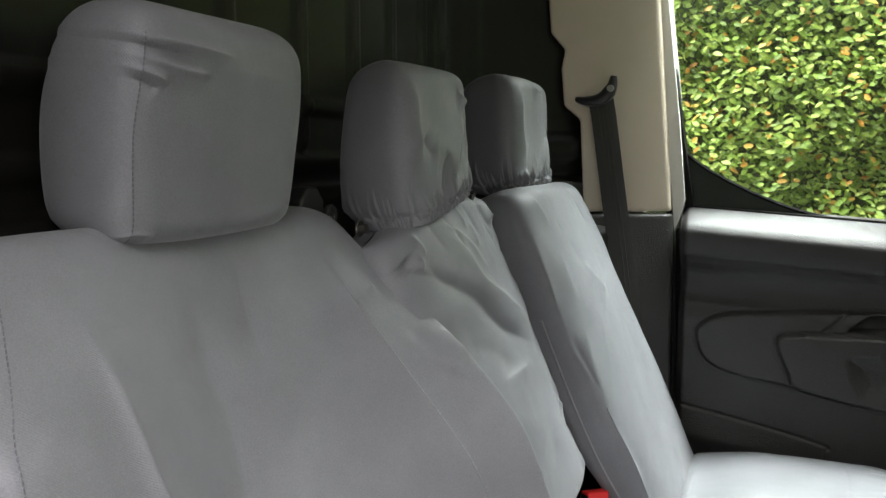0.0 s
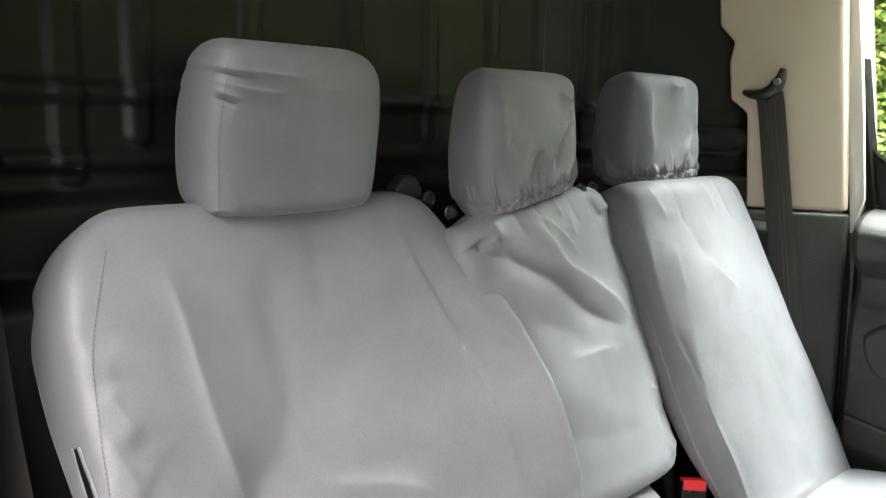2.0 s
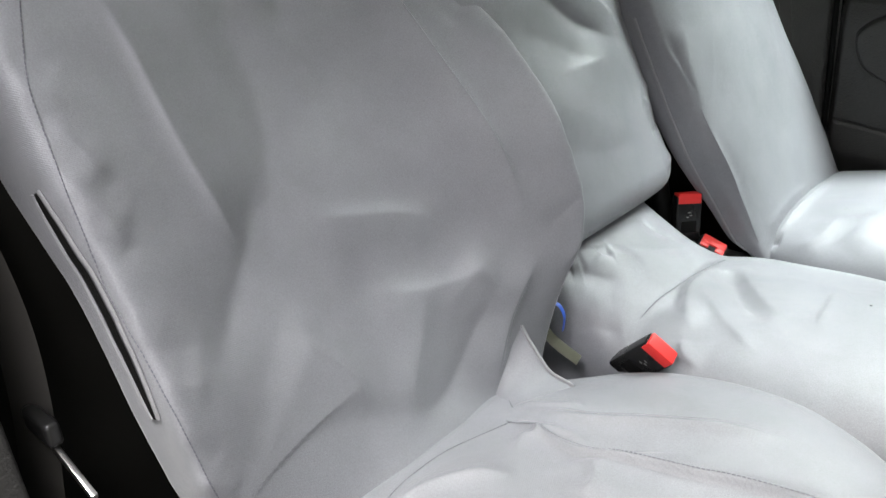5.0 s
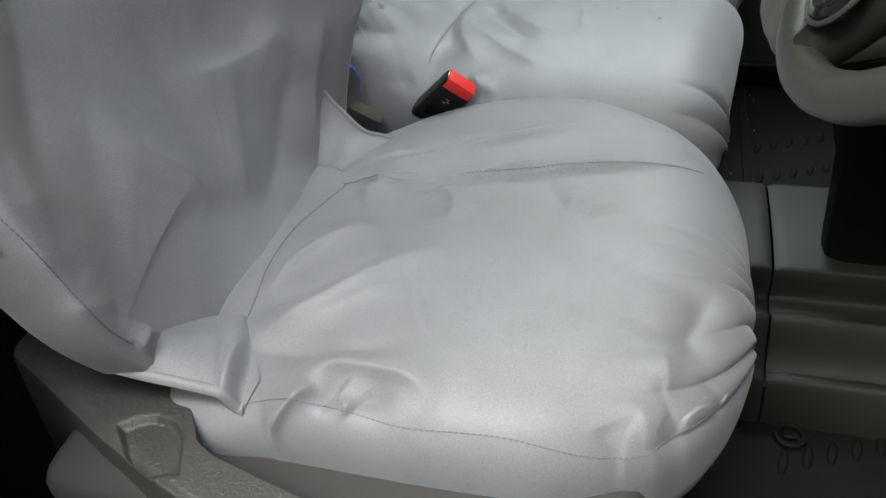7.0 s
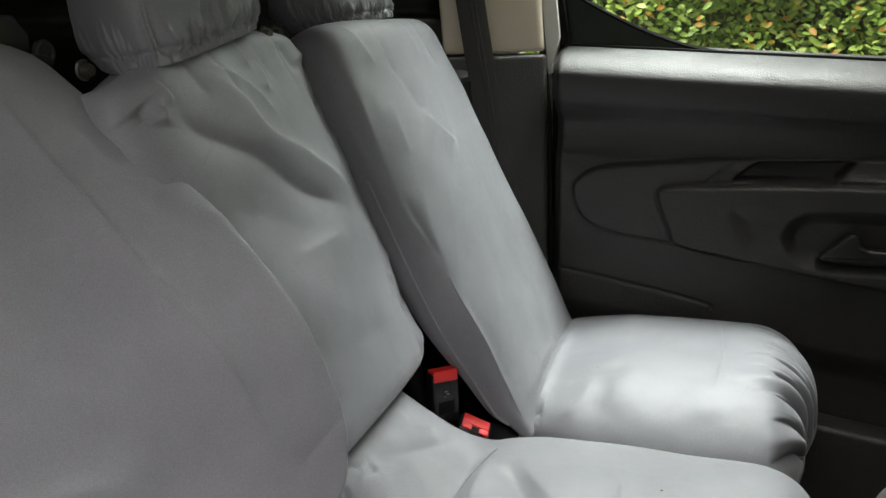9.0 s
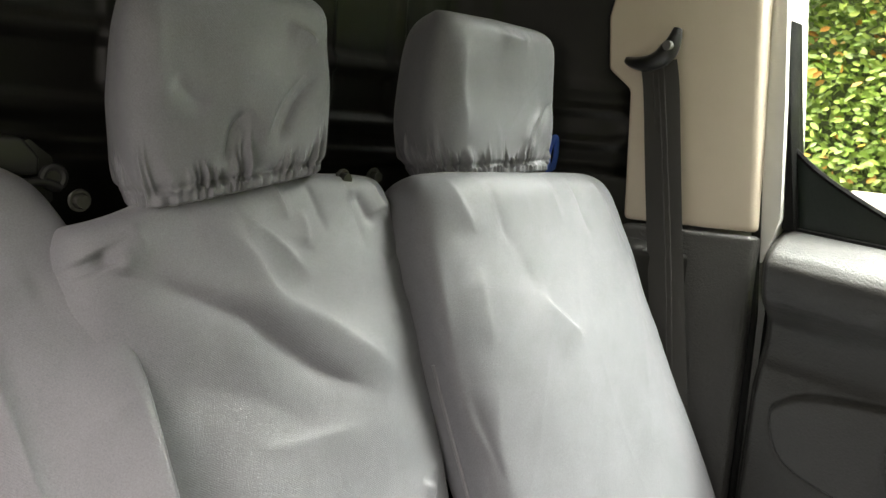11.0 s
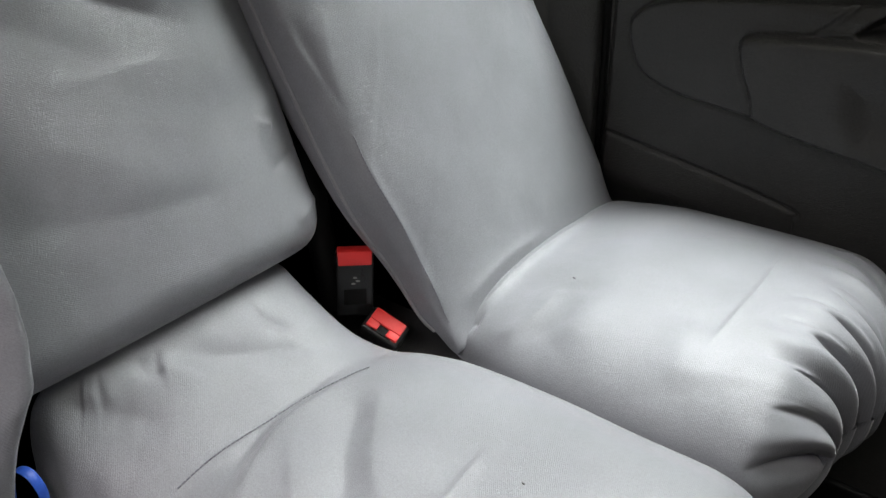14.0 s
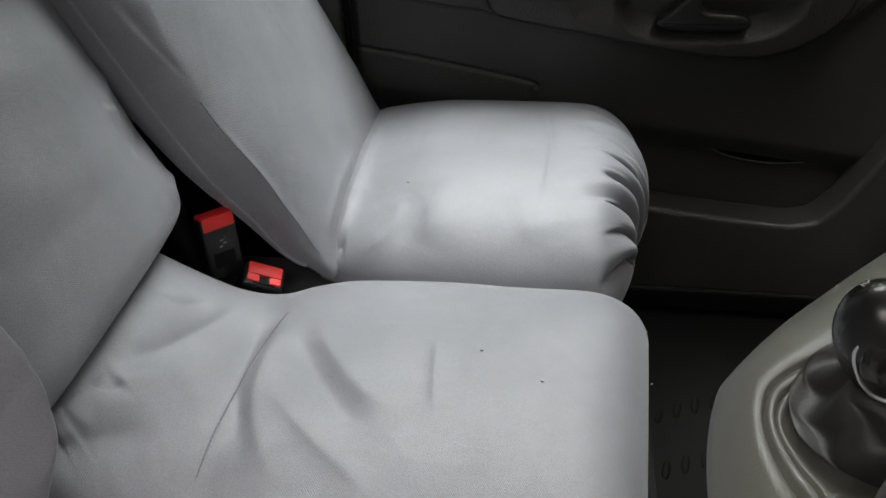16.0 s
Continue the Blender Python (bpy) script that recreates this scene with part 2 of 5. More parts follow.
def tube_bm(pts, r, sides=8, closed=False, bm=None, flat=None):
    """A tube along points; r a number or one per point; flat: (width factor, thickness factor, up vector)."""
    bm = bm or bmesh.new()
    P = [Vector(p) for p in pts]
    n = len(P)
    rs = [float(v) for v in r] if hasattr(r, "__len__") else [r] * n
    rings, last = [], None
    for i, p in enumerate(P):
        a, b = P[(i - 1) % n if closed else max(i - 1, 0)], P[(i + 1) % n if closed else min(i + 1, n - 1)]
        t = (b - a).normalized()
        ref = Vector(flat[2]) if flat else (last if last is not None else (Vector((0, 0, 1)) if abs(t.z) < 0.9 else Vector((1, 0, 0))))
        s = t.cross(ref).normalized()
        u = s.cross(t).normalized()
        last = u
        fw, ft = (flat[0], flat[1]) if flat else (1, 1)
        rings.append([bm.verts.new(p + rs[i] * (fw * math.cos(k * 2 * math.pi / sides) * s + ft * math.sin(k * 2 * math.pi / sides) * u)) for k in range(sides)])
    m = n if closed else n - 1
    for i in range(m):
        A, B = rings[i], rings[(i + 1) % n]
        for k in range(sides):
            bm.faces.new((A[k], A[(k + 1) % sides], B[(k + 1) % sides], B[k]))
    if not closed:
        bm.faces.new(rings[0][::-1]), bm.faces.new(rings[-1])
    return bm


# ---- stuffed bodies under loose covers ----
def smooth01(x):
    x = np.clip(x, 0, 1)
    return x * x * (3 - 2 * x)


def wobble(a, b, seed, lo, hi, n=10):
    r = np.random.RandomState(seed)
    out = np.zeros_like(a)
    for _ in range(n):
        k, th, ph = r.uniform(lo, hi), r.uniform(0, 2 * np.pi), r.uniform(0, 6.3)
        out += np.sin(k * (a * np.cos(th) + b * np.sin(th)) + ph)
    return out / np.sqrt(n)


class Body:
    """A padded form: superelliptic sections along a straight spine in the x-z plane.
    base: where the spine's face starts (x, z); angle: the spine's rise in degrees; side: which way the face looks.
    creases: rows (width, height, skew, points (y, s)) on the face, s metres along the spine.
    push: moves the skin along the spine, for gathered ends; cap: how square the far end is; rear: how much the back is narrower; depth scales the creases."""

    def __init__(self, base, angle, side, length, centre, half, thick, power=4.0, lo=0.06, hi=0.06, narrow=(0.03, 0.03), dish=None, wob=0.002, seed=1, extra=None, crumple=0.0003, ground=None, creases=(), push=None, cap=2.4, rear=0.0, depth=1.0):
        self.ground = ground
        self.crumple, self.creases, self.push, self.cap, self.rear, self.depth = crumple, creases, push, cap, rear, depth
        a = radians(angle)
        self.base, self.d, self.n = np.array([base[0], base[1]]), np.array([math.cos(a), math.sin(a)]), side * np.array([math.sin(a), -math.cos(a)])
        self.L, self.centre, self.half, self.thick, self.p = length, centre, half, thick, power
        self.lo, self.hi, self.narrow, self.dish, self.wob, self.seed, self.extra = lo, hi, narrow, dish, wob, seed, extra

    def caps(self, s):
        k0 = np.clip((self.lo - s) / self.lo, 0, 1)
        k1 = np.clip((s - (self.L - self.hi)) / self.hi, 0, 1)
        e0, e1 = (1 - k0 ** 2.4) ** (1 / 2.4), (1 - k1 ** self.cap) ** (1 / self.cap)
        return e0, e1

    def relief(self, y, s):
        d = np.zeros_like(y)
        for w, h, skew, pts in self.creases:
            c = spline(pts, 8 * len(pts))
            seg = np.linalg.norm(np.diff(c, axis=0), axis=1)
            arc = np.concatenate([[0], np.cumsum(seg)]) / seg.sum()
            near, side, along = np.full(y.shape, 9.0), np.ones(y.shape), np.zeros(y.shape)
            for k in range(len(c) - 1):
                vy, vs = c[k + 1] - c[k]
                t = np.clip(((y - c[k, 0]) * vy + (s - c[k, 1]) * vs) / (seg[k] ** 2 + 1e-12), 0, 1)
                ey, es = y - c[k, 0] - t * vy, s - c[k, 1] - t * vs
                dist = np.hypot(ey, es)
                m = dist < near
                near, side, along = np.where(m, dist, near), np.where(m, np.sign(ey * vs - es * vy), side), np.where(m, arc[k] + t * (arc[k + 1] - arc[k]), along)
            o = side * near / (1.6 * w)
            taper = smooth01(0.06 + along / 0.32) * smooth01(0.06 + (1 - along) / 0.32)
            o = o / (1 + min(1.6 * skew, 0.8) * taper * np.sign(o))                                  # one flank steeper than the other
            d += 1.2 * self.depth * h * taper * np.exp(-1.2 * (np.sqrt(o * o + 0.04) - 0.2))
        wy, ws = 0.012 * wobble(y, s, self.seed + 3, 12, 40, 6), 0.012 * wobble(s, y, self.seed + 4, 12, 40, 6)
        r = np.random.RandomState(self.seed + 5)
        for _ in range(5):
            k, th, ph = r.uniform(22, 60), r.uniform(0, np.pi), r.uniform(0, 6.3)
            ridge = 1 - np.abs(np.sin(k * ((y + wy) * np.cos(th) + (s + ws) * np.sin(th)) / 2 + ph))
            d += self.crumple * ridge ** 5 * smooth01(0.5 + 0.6 * wobble(y, s, self.seed + int(k), 8, 20, 4))
        d += self.wob * wobble(y, s, self.seed, 10, 32) + 0.35 * self.wob * wobble(y, s, self.seed + 7, 35, 90)
        return d

    def place(self, C, S, s):
        """Section direction (C across, S through) and the way along the spine, to world points."""
        e0, e1 = self.caps(s)
        e = np.minimum(e0, e1)
        hw = self.half(s) - self.narrow[0] * (1 - e0) - self.narrow[1] * (1 - e1)
        th = self.thick(s)
        y, nn = hw * C * (1 - self.rear * (1 - S) / 2), -th / 2 + th / 2 * e * S
        p = self.p
        gy, gn = np.sign(C) * np.abs(C) ** (p - 1) / np.maximum(hw, 0.01), np.sign(S) * np.abs(S) ** (p - 1) / (th / 2)
        g = np.sqrt(gy * gy + gn * gn) + 1e-9
        face = smooth01((S + 0.2) / 1.0)
        yy = self.centre(s) + y
        if self.dish is not None:
            nn = nn + face * e * self.dish(y / np.maximum(hw, 0.01), s)
        rel = self.relief(yy, s) * (0.25 + 0.75 * face)
        if self.extra is not None:
            rel = rel + self.extra(C, S, s)
        yy = yy + rel * gy / g
        nn = nn + rel * gn / g
        if self.push is not None:
            s = s + self.push(C, S, s)
        x = self.base[0] + self.d[0] * s + self.n[0] * nn
        z = self.base[1] + self.d[1] * s + self.n[1] * nn
        if self.ground is not None:
            z = np.maximum(z, self.ground(x, yy))
        return np.stack([x, yy, z], axis=-1)

    def section(self, nu):
        t = np.linspace(0, 2 * np.pi, 4001)
        q = 2 / self.p
        C, S = np.sign(np.cos(t)) * np.abs(np.cos(t)) ** q, np.sign(np.sin(t)) * np.abs(np.sin(t)) ** q
        hw, th = float(self.half(np.array(self.L / 2))), float(self.thick(np.array(self.L / 2)))
        arc = np.concatenate([[0], np.cumsum(np.hypot(np.diff(C) * hw, np.diff(S) * th / 2) * np.where(S[1:] > -0.2, 1.0, 0.3))])
        w = np.linspace(0, arc[-1], nu, endpoint=False)
        return np.interp(w, arc, C), np.interp(w, arc, S)

    def build(self, name, mat, parent, label="", nu=220, nv=180):
        C, S = self.section(nu)
        s = 0.5 - 0.5 * np.cos(np.linspace(0, np.pi, nv))
        s = self.L * (0.35 * s + 0.65 * np.linspace(0, 1, nv))
        Cg, sg = np.meshgrid(C, s)
        Sg, _ = np.meshgrid(S, s)
        P = self.place(Cg, Sg, sg)
        mid = P[nv // 2]
        across = np.concatenate([[0], np.cumsum(np.linalg.norm(np.diff(mid, axis=0), axis=1))])
        self.ob = grid_mesh(name, P, mat, parent, label, wrap=True, uv=(across, s))
        return self.ob

    def on(self, y, s, lift=0.0):
        """Points on the face at y across the place and s along the spine."""
        y, s = np.atleast_1d(np.asarray(y, float)), np.atleast_1d(np.asarray(s, float))
        e0, e1 = self.caps(s)
        hw = self.half(s) - self.narrow[0] * (1 - e0) - self.narrow[1] * (1 - e1)
        C = np.clip((y - self.centre(s)) / hw, -0.999, 0.999)
        S = (1 - np.abs(C) ** self.p) ** (1 / self.p)
        P = self.place(C, S, s)
        P[:, 0] += lift * self.n[0]
        P[:, 2] += lift * self.n[1]
        return P


def stitches(body, pts, parent, name="stitching", step=0.0045, r=0.0005, lift=0.0006):
    """A seam: short thread stitches along a line on the body's face, pts (y, s)."""
    line = spline(pts, 40 * len(pts))
    P = body.on(line[:, 0], line[:, 1], lift)
    seg = np.linalg.norm(np.diff(P, axis=0), axis=1)
    arc = np.concatenate([[0], np.cumsum(seg)])
    bm = bmesh.new()
    w = 0.0
    while w + step < arc[-1]:
        ends = [[np.interp(w + f * step * 0.72, arc, P[:, k]) for k in range(3)] for f in (0, 0.5, 1)]
        tube_bm(ends, [r, r * 1.3, r], 5, bm=bm)
        w += step
    return part(name, bm, THREAD, body.ob, "dark grey stitched seam")


# ---- the van's shell ----
FLOOR_Z, DOOR_Y, DRV_Y = 0.09, 1.58, 0.15

floor = part("floor", box_bm((-0.62, 0.02, 0.05), (1.25, 1.70, FLOOR_Z)), RUBBER)
tagged(floor, "black textured rubber cab floor with moulded ribs", "floor", kind="structure")

ground = part("ground", box_bm((-300, -300, -0.46), (300, 300, -0.40)), GROUND)
tagged(ground, "grey asphalt ground outside the van", "ground", kind="structure")


def bulkhead():
    """Pressed steel bulkhead: flat in the middle, its ends slanting forward to the pillars, with raised frames and ribs."""
    ob = tagged(new("wall_rear"), "black pressed-steel bulkhead with raised ribs behind the seats", "bulkhead", kind="structure")
    ys = np.linspace(0.08, 1.66, 320)
    zs = np.linspace(0.09, 1.74, 300)
    Y, Z = np.meshgrid(ys, zs)
    X = np.full_like(Y, -0.50)
    X += 0.23 * smooth01((Y - 1.34) / 0.22) ** 1.1 + 0.06 * smooth01((0.26 - Y) / 0.16) ** 1.1
    X += 0.035 * smooth01((0.985 - Z) / 0.02) + 0.06 * smooth01((0.90 - Z) / 0.03)

    def rib(y0, z0, y1, z1, w, h):
        vy, vz = y1 - y0, z1 - z0
        l2 = vy * vy + vz * vz
        t = np.clip(((Y - y0) * vy + (Z - z0) * vz) / l2, 0, 1)
        dd = np.hypot(Y - y0 - t * vy, Z - z0 - t * vz)
        return h * (1 - smooth01((dd - w) / 0.008))
    for y in (0.44, 0.585, 0.75, 0.90, 1.04, 1.16, 1.28):
        X += rib(y, 1.045, y, 1.55, 0.010, 0.007)
    for y, z0, z1 in ((0.36, 1.00, 1.6), (1.35, 1.10, 1.6), (1.40, 1.06, 1.6)):
        X += rib(y, z0, y, z1, 0.012, 0.006)
    for z in (1.015, 1.09):
        X += rib(0.30, z, 1.34, z, 0.006, 0.008)
    X += rib(1.40, 1.036, 1.512, 1.036, 0.024, 0.012) + rib(1.40, 1.036, 1.506, 1.036, 0.013, -0.012)
    X += rib(1.40, 1.088, 1.6, 1.088, 0.003, -0.004) + rib(1.40, 0.985, 1.6, 0.985, 0.003, -0.004)
    F = np.stack([X, Y, Z], -1)
    grid_mesh("pressed_panel", F, BULK, ob)
    bm = bmesh.new()
    bmesh.ops.create_cone(bm, segments=14, radius1=0.008, radius2=0.006, depth=0.008, cap_ends=True, matrix=Matrix.Translation((-0.492, 0.366, 1.011)) @ Matrix.Rotation(radians(90), 4, "Y"))
    part("screw", bm, DARKSTEEL, ob, "dark screw head")
    bm = box_bm((-0.62, 0.06, 0.05), (-0.56, 1.70, 1.76))
    part("back_skin", bm, BULK, ob)
    return ob


bulkhead()

ceiling = part("ceiling", box_bm((-0.62, 0.02, 1.74), (0.52, 1.70, 1.80), 0.01), HEADLINER)
tagged(ceiling, "pale grey headliner under the van roof", "ceiling", kind="structure")


def pillar(name, y_edge, sign, label, slant=0.5, low_slant=1.0, dx=0.0, low=0.0):
    """A B-pillar: cream trim above, black trim below, notched along the bulkhead, its face turned a little to the front."""
    ob = tagged(new(name), label, "pillar", kind="structure")
    up = [(0.913 - low, -0.262), (1.09, -0.272), (1.115, -0.300), (1.185, -0.306), (1.22, -0.30), (1.25, -0.325), (1.74, -0.36), (1.74, -0.175), (1.30, -0.140), (0.913 - low, -0.107)]
    below = [(0.06, -0.30), (0.908 - low, -0.262), (0.908 - low, -0.104), (0.06, -0.09)]
    for nm, outline, proud, mat, lab in (("upper_trim", up, 0.0, CREAM, "cream plastic pillar trim"), ("lower_trim", below, 0.004, DOORPL, "black plastic lower pillar trim")):
        bm = extrude_bm(outline, 1, 0.0, 0.07, 0.008, 3)
        for v in bm.verts:
            v.co.y = y_edge + sign * (v.co.y - proud + slant * (1 if nm == "upper_trim" else low_slant) * min(v.co.x + 0.105, 0))
            v.co.x += dx
        part(nm, bm, mat, ob, lab)
    return ob


pillar("wall_pillar_1", 1.588, 1, "cream and black trimmed pillar beside the passenger door")
pillar("wall_pillar_2", 0.195, -1, "cream and black trimmed pillar beside the driver's doorway", 0.12, 0.0, -0.17, 0.09)
for i, (y0, y1, x1) in enumerate(((1.68, 1.72, -0.17), (0.02, 0.06, -0.32))):
    sk = part(f"wall_side_{i + 1}", box_bm((-0.62, y0, -0.05), (x1, y1, 1.80), 0.008), WHITEP)
    tagged(sk, "white painted outer body side behind the pillar", "body side", kind="structure")
# white painted door edge
dedge = part("door_frame_edge", extrude_bm([(0.872, -0.106), (0.915, -0.113), (1.083, -0.131), (1.30, -0.158), (1.74, -0.21), (1.74, -0.17), (1.30, -0.125), (1.083, -0.098), (0.935, -0.083), (0.895, -0.093), (0.872, -0.102)], 1, 1.604, 1.68, 0.002), WHITEP)
tagged(dedge, "white painted door edge beside the pillar", "door edge", kind="structure")
dseal = part("door_seal", tube_bm([(-0.092, 1.606, 0.10), (-0.096, 1.606, 0.60), (-0.101, 1.606, 0.80), (-0.112, 1.602, 0.915), (-0.130, 1.602, 1.083), (-0.157, 1.602, 1.30), (-0.21, 1.602, 1.74)], 0.0065, 8), PLASTIC)
tagged(dseal, "black rubber door seal along the pillar", "door seal", kind="structure")


def inside_distance(X, Z, poly):
    """Signed distance to a closed outline, negative inside."""
    p = np.array(poly, float)
    q = np.roll(p, -1, axis=0)
    d, odd = np.full(X.shape, 9.0), np.zeros(X.shape, bool)
    for (ax, az), (bx, bz) in zip(p, q):
        ux, uz = bx - ax, bz - az
        t = np.clip(((X - ax) * ux + (Z - az) * uz) / (ux * ux + uz * uz + 1e-12), 0, 1)
        d = np.minimum(d, np.hypot(X - ax - t * ux, Z - az - t * uz))
        odd ^= ((az > Z) != (bz > Z)) & (X < ax + (Z - az) * ux / (uz + 1e-12))
    return np.where(odd, -d, d)


def line_distance(X, Z, pts):
    c = spline(pts, 50)
    d = np.full(X.shape, 9.0)
    for (ax, az), (bx, bz) in zip(c[:-1], c[1:]):
        ux, uz = bx - ax, bz - az
        t = np.clip(((X - ax) * ux + (Z - az) * uz) / (ux * ux + uz * uz + 1e-12), 0, 1)
        d = np.minimum(d, np.hypot(X - ax - t * ux, Z - az - t * uz))
    return d


def passenger_door():
    ob = tagged(new("door_1"), "closed passenger door with charcoal moulded plastic trim", "door", kind="structure")
    # skin: a ledge under the glass, a padded band, then a hollow down to the arm
    ledge = spline([(0.006, 1.642), (0.0, 1.624), (-0.012, 1.596), (-0.024, 1.574), (-0.034, 1.563), (-0.046, 1.557), (-0.068, 1.559), (-0.086, 1.565), (-0.098, 1.575), (-0.115, 1.586), (-0.140, 1.592), (-0.165, 1.590), (-0.18, 1.584)], 150)
    low = np.stack([np.linspace(-0.183, -0.82, 330), np.full(330, 1.583)], 1)
    pr = np.concatenate([ledge, low])
    xs = np.linspace(-0.088, 1.02, 460)
    X, D = np.meshgrid(xs, pr[:, 0])
    Y = np.repeat(pr[:, 1][:, None], len(xs), 1)
    W = 0.9165 - 0.062 * X
    Z = W + D * np.where(D < -0.18, 1.0, 1.0)
    arm = spline([(0.208, 0.741), (0.111, 0.734), (0.001, 0.722), (-0.045, 0.698), (-0.052, 0.670), (-0.032, 0.626), (0.022, 0.602), (0.13, 0.588), (0.261, 0.563), (0.36, 0.545), (0.46, 0.533), (0.54, 0.548), (0.62, 0.60), (0.68, 0.68), (0.66, 0.74), (0.50, 0.748), (0.35, 0.745)], 120, True)
    rest = spline([(0.30, 0.704), (0.177, 0.699), (0.114, 0.695), (0.093, 0.685), (0.096, 0.660), (0.112, 0.623), (0.135, 0.588), (0.261, 0.566), (0.36, 0.548), (0.46, 0.537), (0.54, 0.552), (0.60, 0.60), (0.60, 0.66), (0.50, 0.70), (0.41, 0.706)], 120, True)
    slot = [(0.214, 0.706), (0.228, 0.720), (0.249, 0.734), (0.391, 0.739), (0.375, 0.721), (0.362, 0.708)]
    dimple = [(0.222, 0.653), (0.253, 0.656), (0.301, 0.652), (0.306, 0.607), (0.247, 0.600), (0.233, 0.619)]
    grip = spline([(0.309, 0.596), (0.304, 0.624), (0.324, 0.648), (0.373, 0.652), (0.47, 0.650), (0.53, 0.625), (0.50, 0.585), (0.42, 0.574), (0.35, 0.576)], 60, True)
    da, dr = inside_distance(X, Z, arm), inside_distance(X, Z, rest)
    Y -= 0.014 * smooth01(0.5 - da / 0.016)
    Y += 0.008 * np.exp(-(da / 0.0035) ** 2)
    Y -= 0.016 * smooth01(0.5 - dr / 0.020)
    Y += 0.008 * np.exp(-(dr / 0.0035) ** 2)
    Y += 0.028 * smooth01(0.5 - inside_distance(X, Z, slot) / 0.008)
    Y += 0.008 * smooth01(0.5 - inside_distance(X, Z, dimple) / 0.034)
    dg = inside_distance(X, Z, grip)
    Y += 0.028 * smooth01(0.5 - dg / 0.030)
    Y += 0.004 * np.exp(-(line_distance(X, Z, [(0.172, 0.702), (0.188, 0.715), (0.211, 0.74)]) / 0.003) ** 2)
    Y += 0.004 * np.exp(-(line_distance(X, Z, [(-0.085, 0.532), (0.05, 0.510), (0.18, 0.484), (0.186, 0.470), (0.188, 0.45)]) / 0.003) ** 2)
    Y += 0.022 * smooth01((0.47 - 0.12 * X - Z) / 0.06)
    Y += 0.012 * smooth01((0.10 - X) / 0.18) * smooth01((Z - 0.70) / 0.05) * smooth01((W - 0.10 - Z) / 0.03)
    edge = smooth01((X + 0.088) / 0.02)                       # rounded rear edge
    Y += 0.022 * (1 - edge) ** 2
    V = np.stack([X, Y, Z], -1).reshape(-1, 3)
    nv, nu = X.shape
    i = (np.arange(nv - 1)[:, None] * nu + np.arange(nu - 1)[None, :]).ravel()
    quads = np.stack([i, i + 1, i + nu + 1, i + nu], 1)
    inner = dr.ravel()[quads].mean(1) < 0
    for nm, sel, lab in (("trim_panel", ~inner, ""), ("armrest", inner, "charcoal armrest with a hand recess")):
        q = quads[sel]
        used, inv = np.unique(q, return_inverse=True)
        me = bpy.data.meshes.new(nm)
        me.from_pydata(V[used].tolist(), [], inv.reshape(-1, 4).tolist())
        me.shade_smooth()
        link_mesh(nm, me, DOORPL, ob, lab)
    part("door_skin", box_bm((-0.06, 1.66, -0.02), (1.02, 1.70, 0.80), 0.01), WHITEP, ob, "white painted outer skin")
    part("rear_edge", box_bm((-0.165, 1.665, 0.0), (-0.06, 1.70, 0.905), 0.004), PLASTIC, ob)
    lever = spline([(0.350, 0.592), (0.366, 0.606), (0.390, 0.630), (0.402, 0.626), (0.413, 0.608), (0.46, 0.604), (0.475, 0.592), (0.455, 0.582), (0.37, 0.582)], 48, True)
    part("door_handle", extrude_bm([(p[1], p[0]) for p in lever], 1, 1.570, 1.548, 0.006, 4), SATIN, ob, "satin black release lever")
    # speaker
    sp = spline([(0.43, 0.43), (0.50, 0.49), (0.60, 0.50), (0.69, 0.455), (0.68, 0.39), (0.59, 0.355), (0.48, 0.37)], 60, True)
    part("speaker_grille", extrude_bm([(p[1], p[0]) for p in sp], 1, 1.612, 1.598, 0.004), PLASTIC, ob, "black round loudspeaker grille")
    part("speaker_rim", tube_bm([(p[0], 1.600, p[1]) for p in sp], 0.003, 6, True), DOORPL, ob)
    # map pocket along the bottom
    pk = [(0.13, 0.20), (0.310, 0.20), (0.298, 0.38), (0.283, 0.50), (0.275, 0.60), (0.283, 0.635), (0.32, 0.664), (0.367, 0.684), (0.421, 0.707), (0.45, 0.74), (0.45, 0.95), (0.13, 0.95)]
    part("map_pocket", extrude_bm(pk, 1, 1.60, 1.540, 0.010, 3), DOORPL, ob)
    part("sill_step", box_bm((-0.05, 1.53, 0.10), (1.0, 1.60, 0.145), 0.008), PLASTIC, ob)
    return ob


passenger_door()


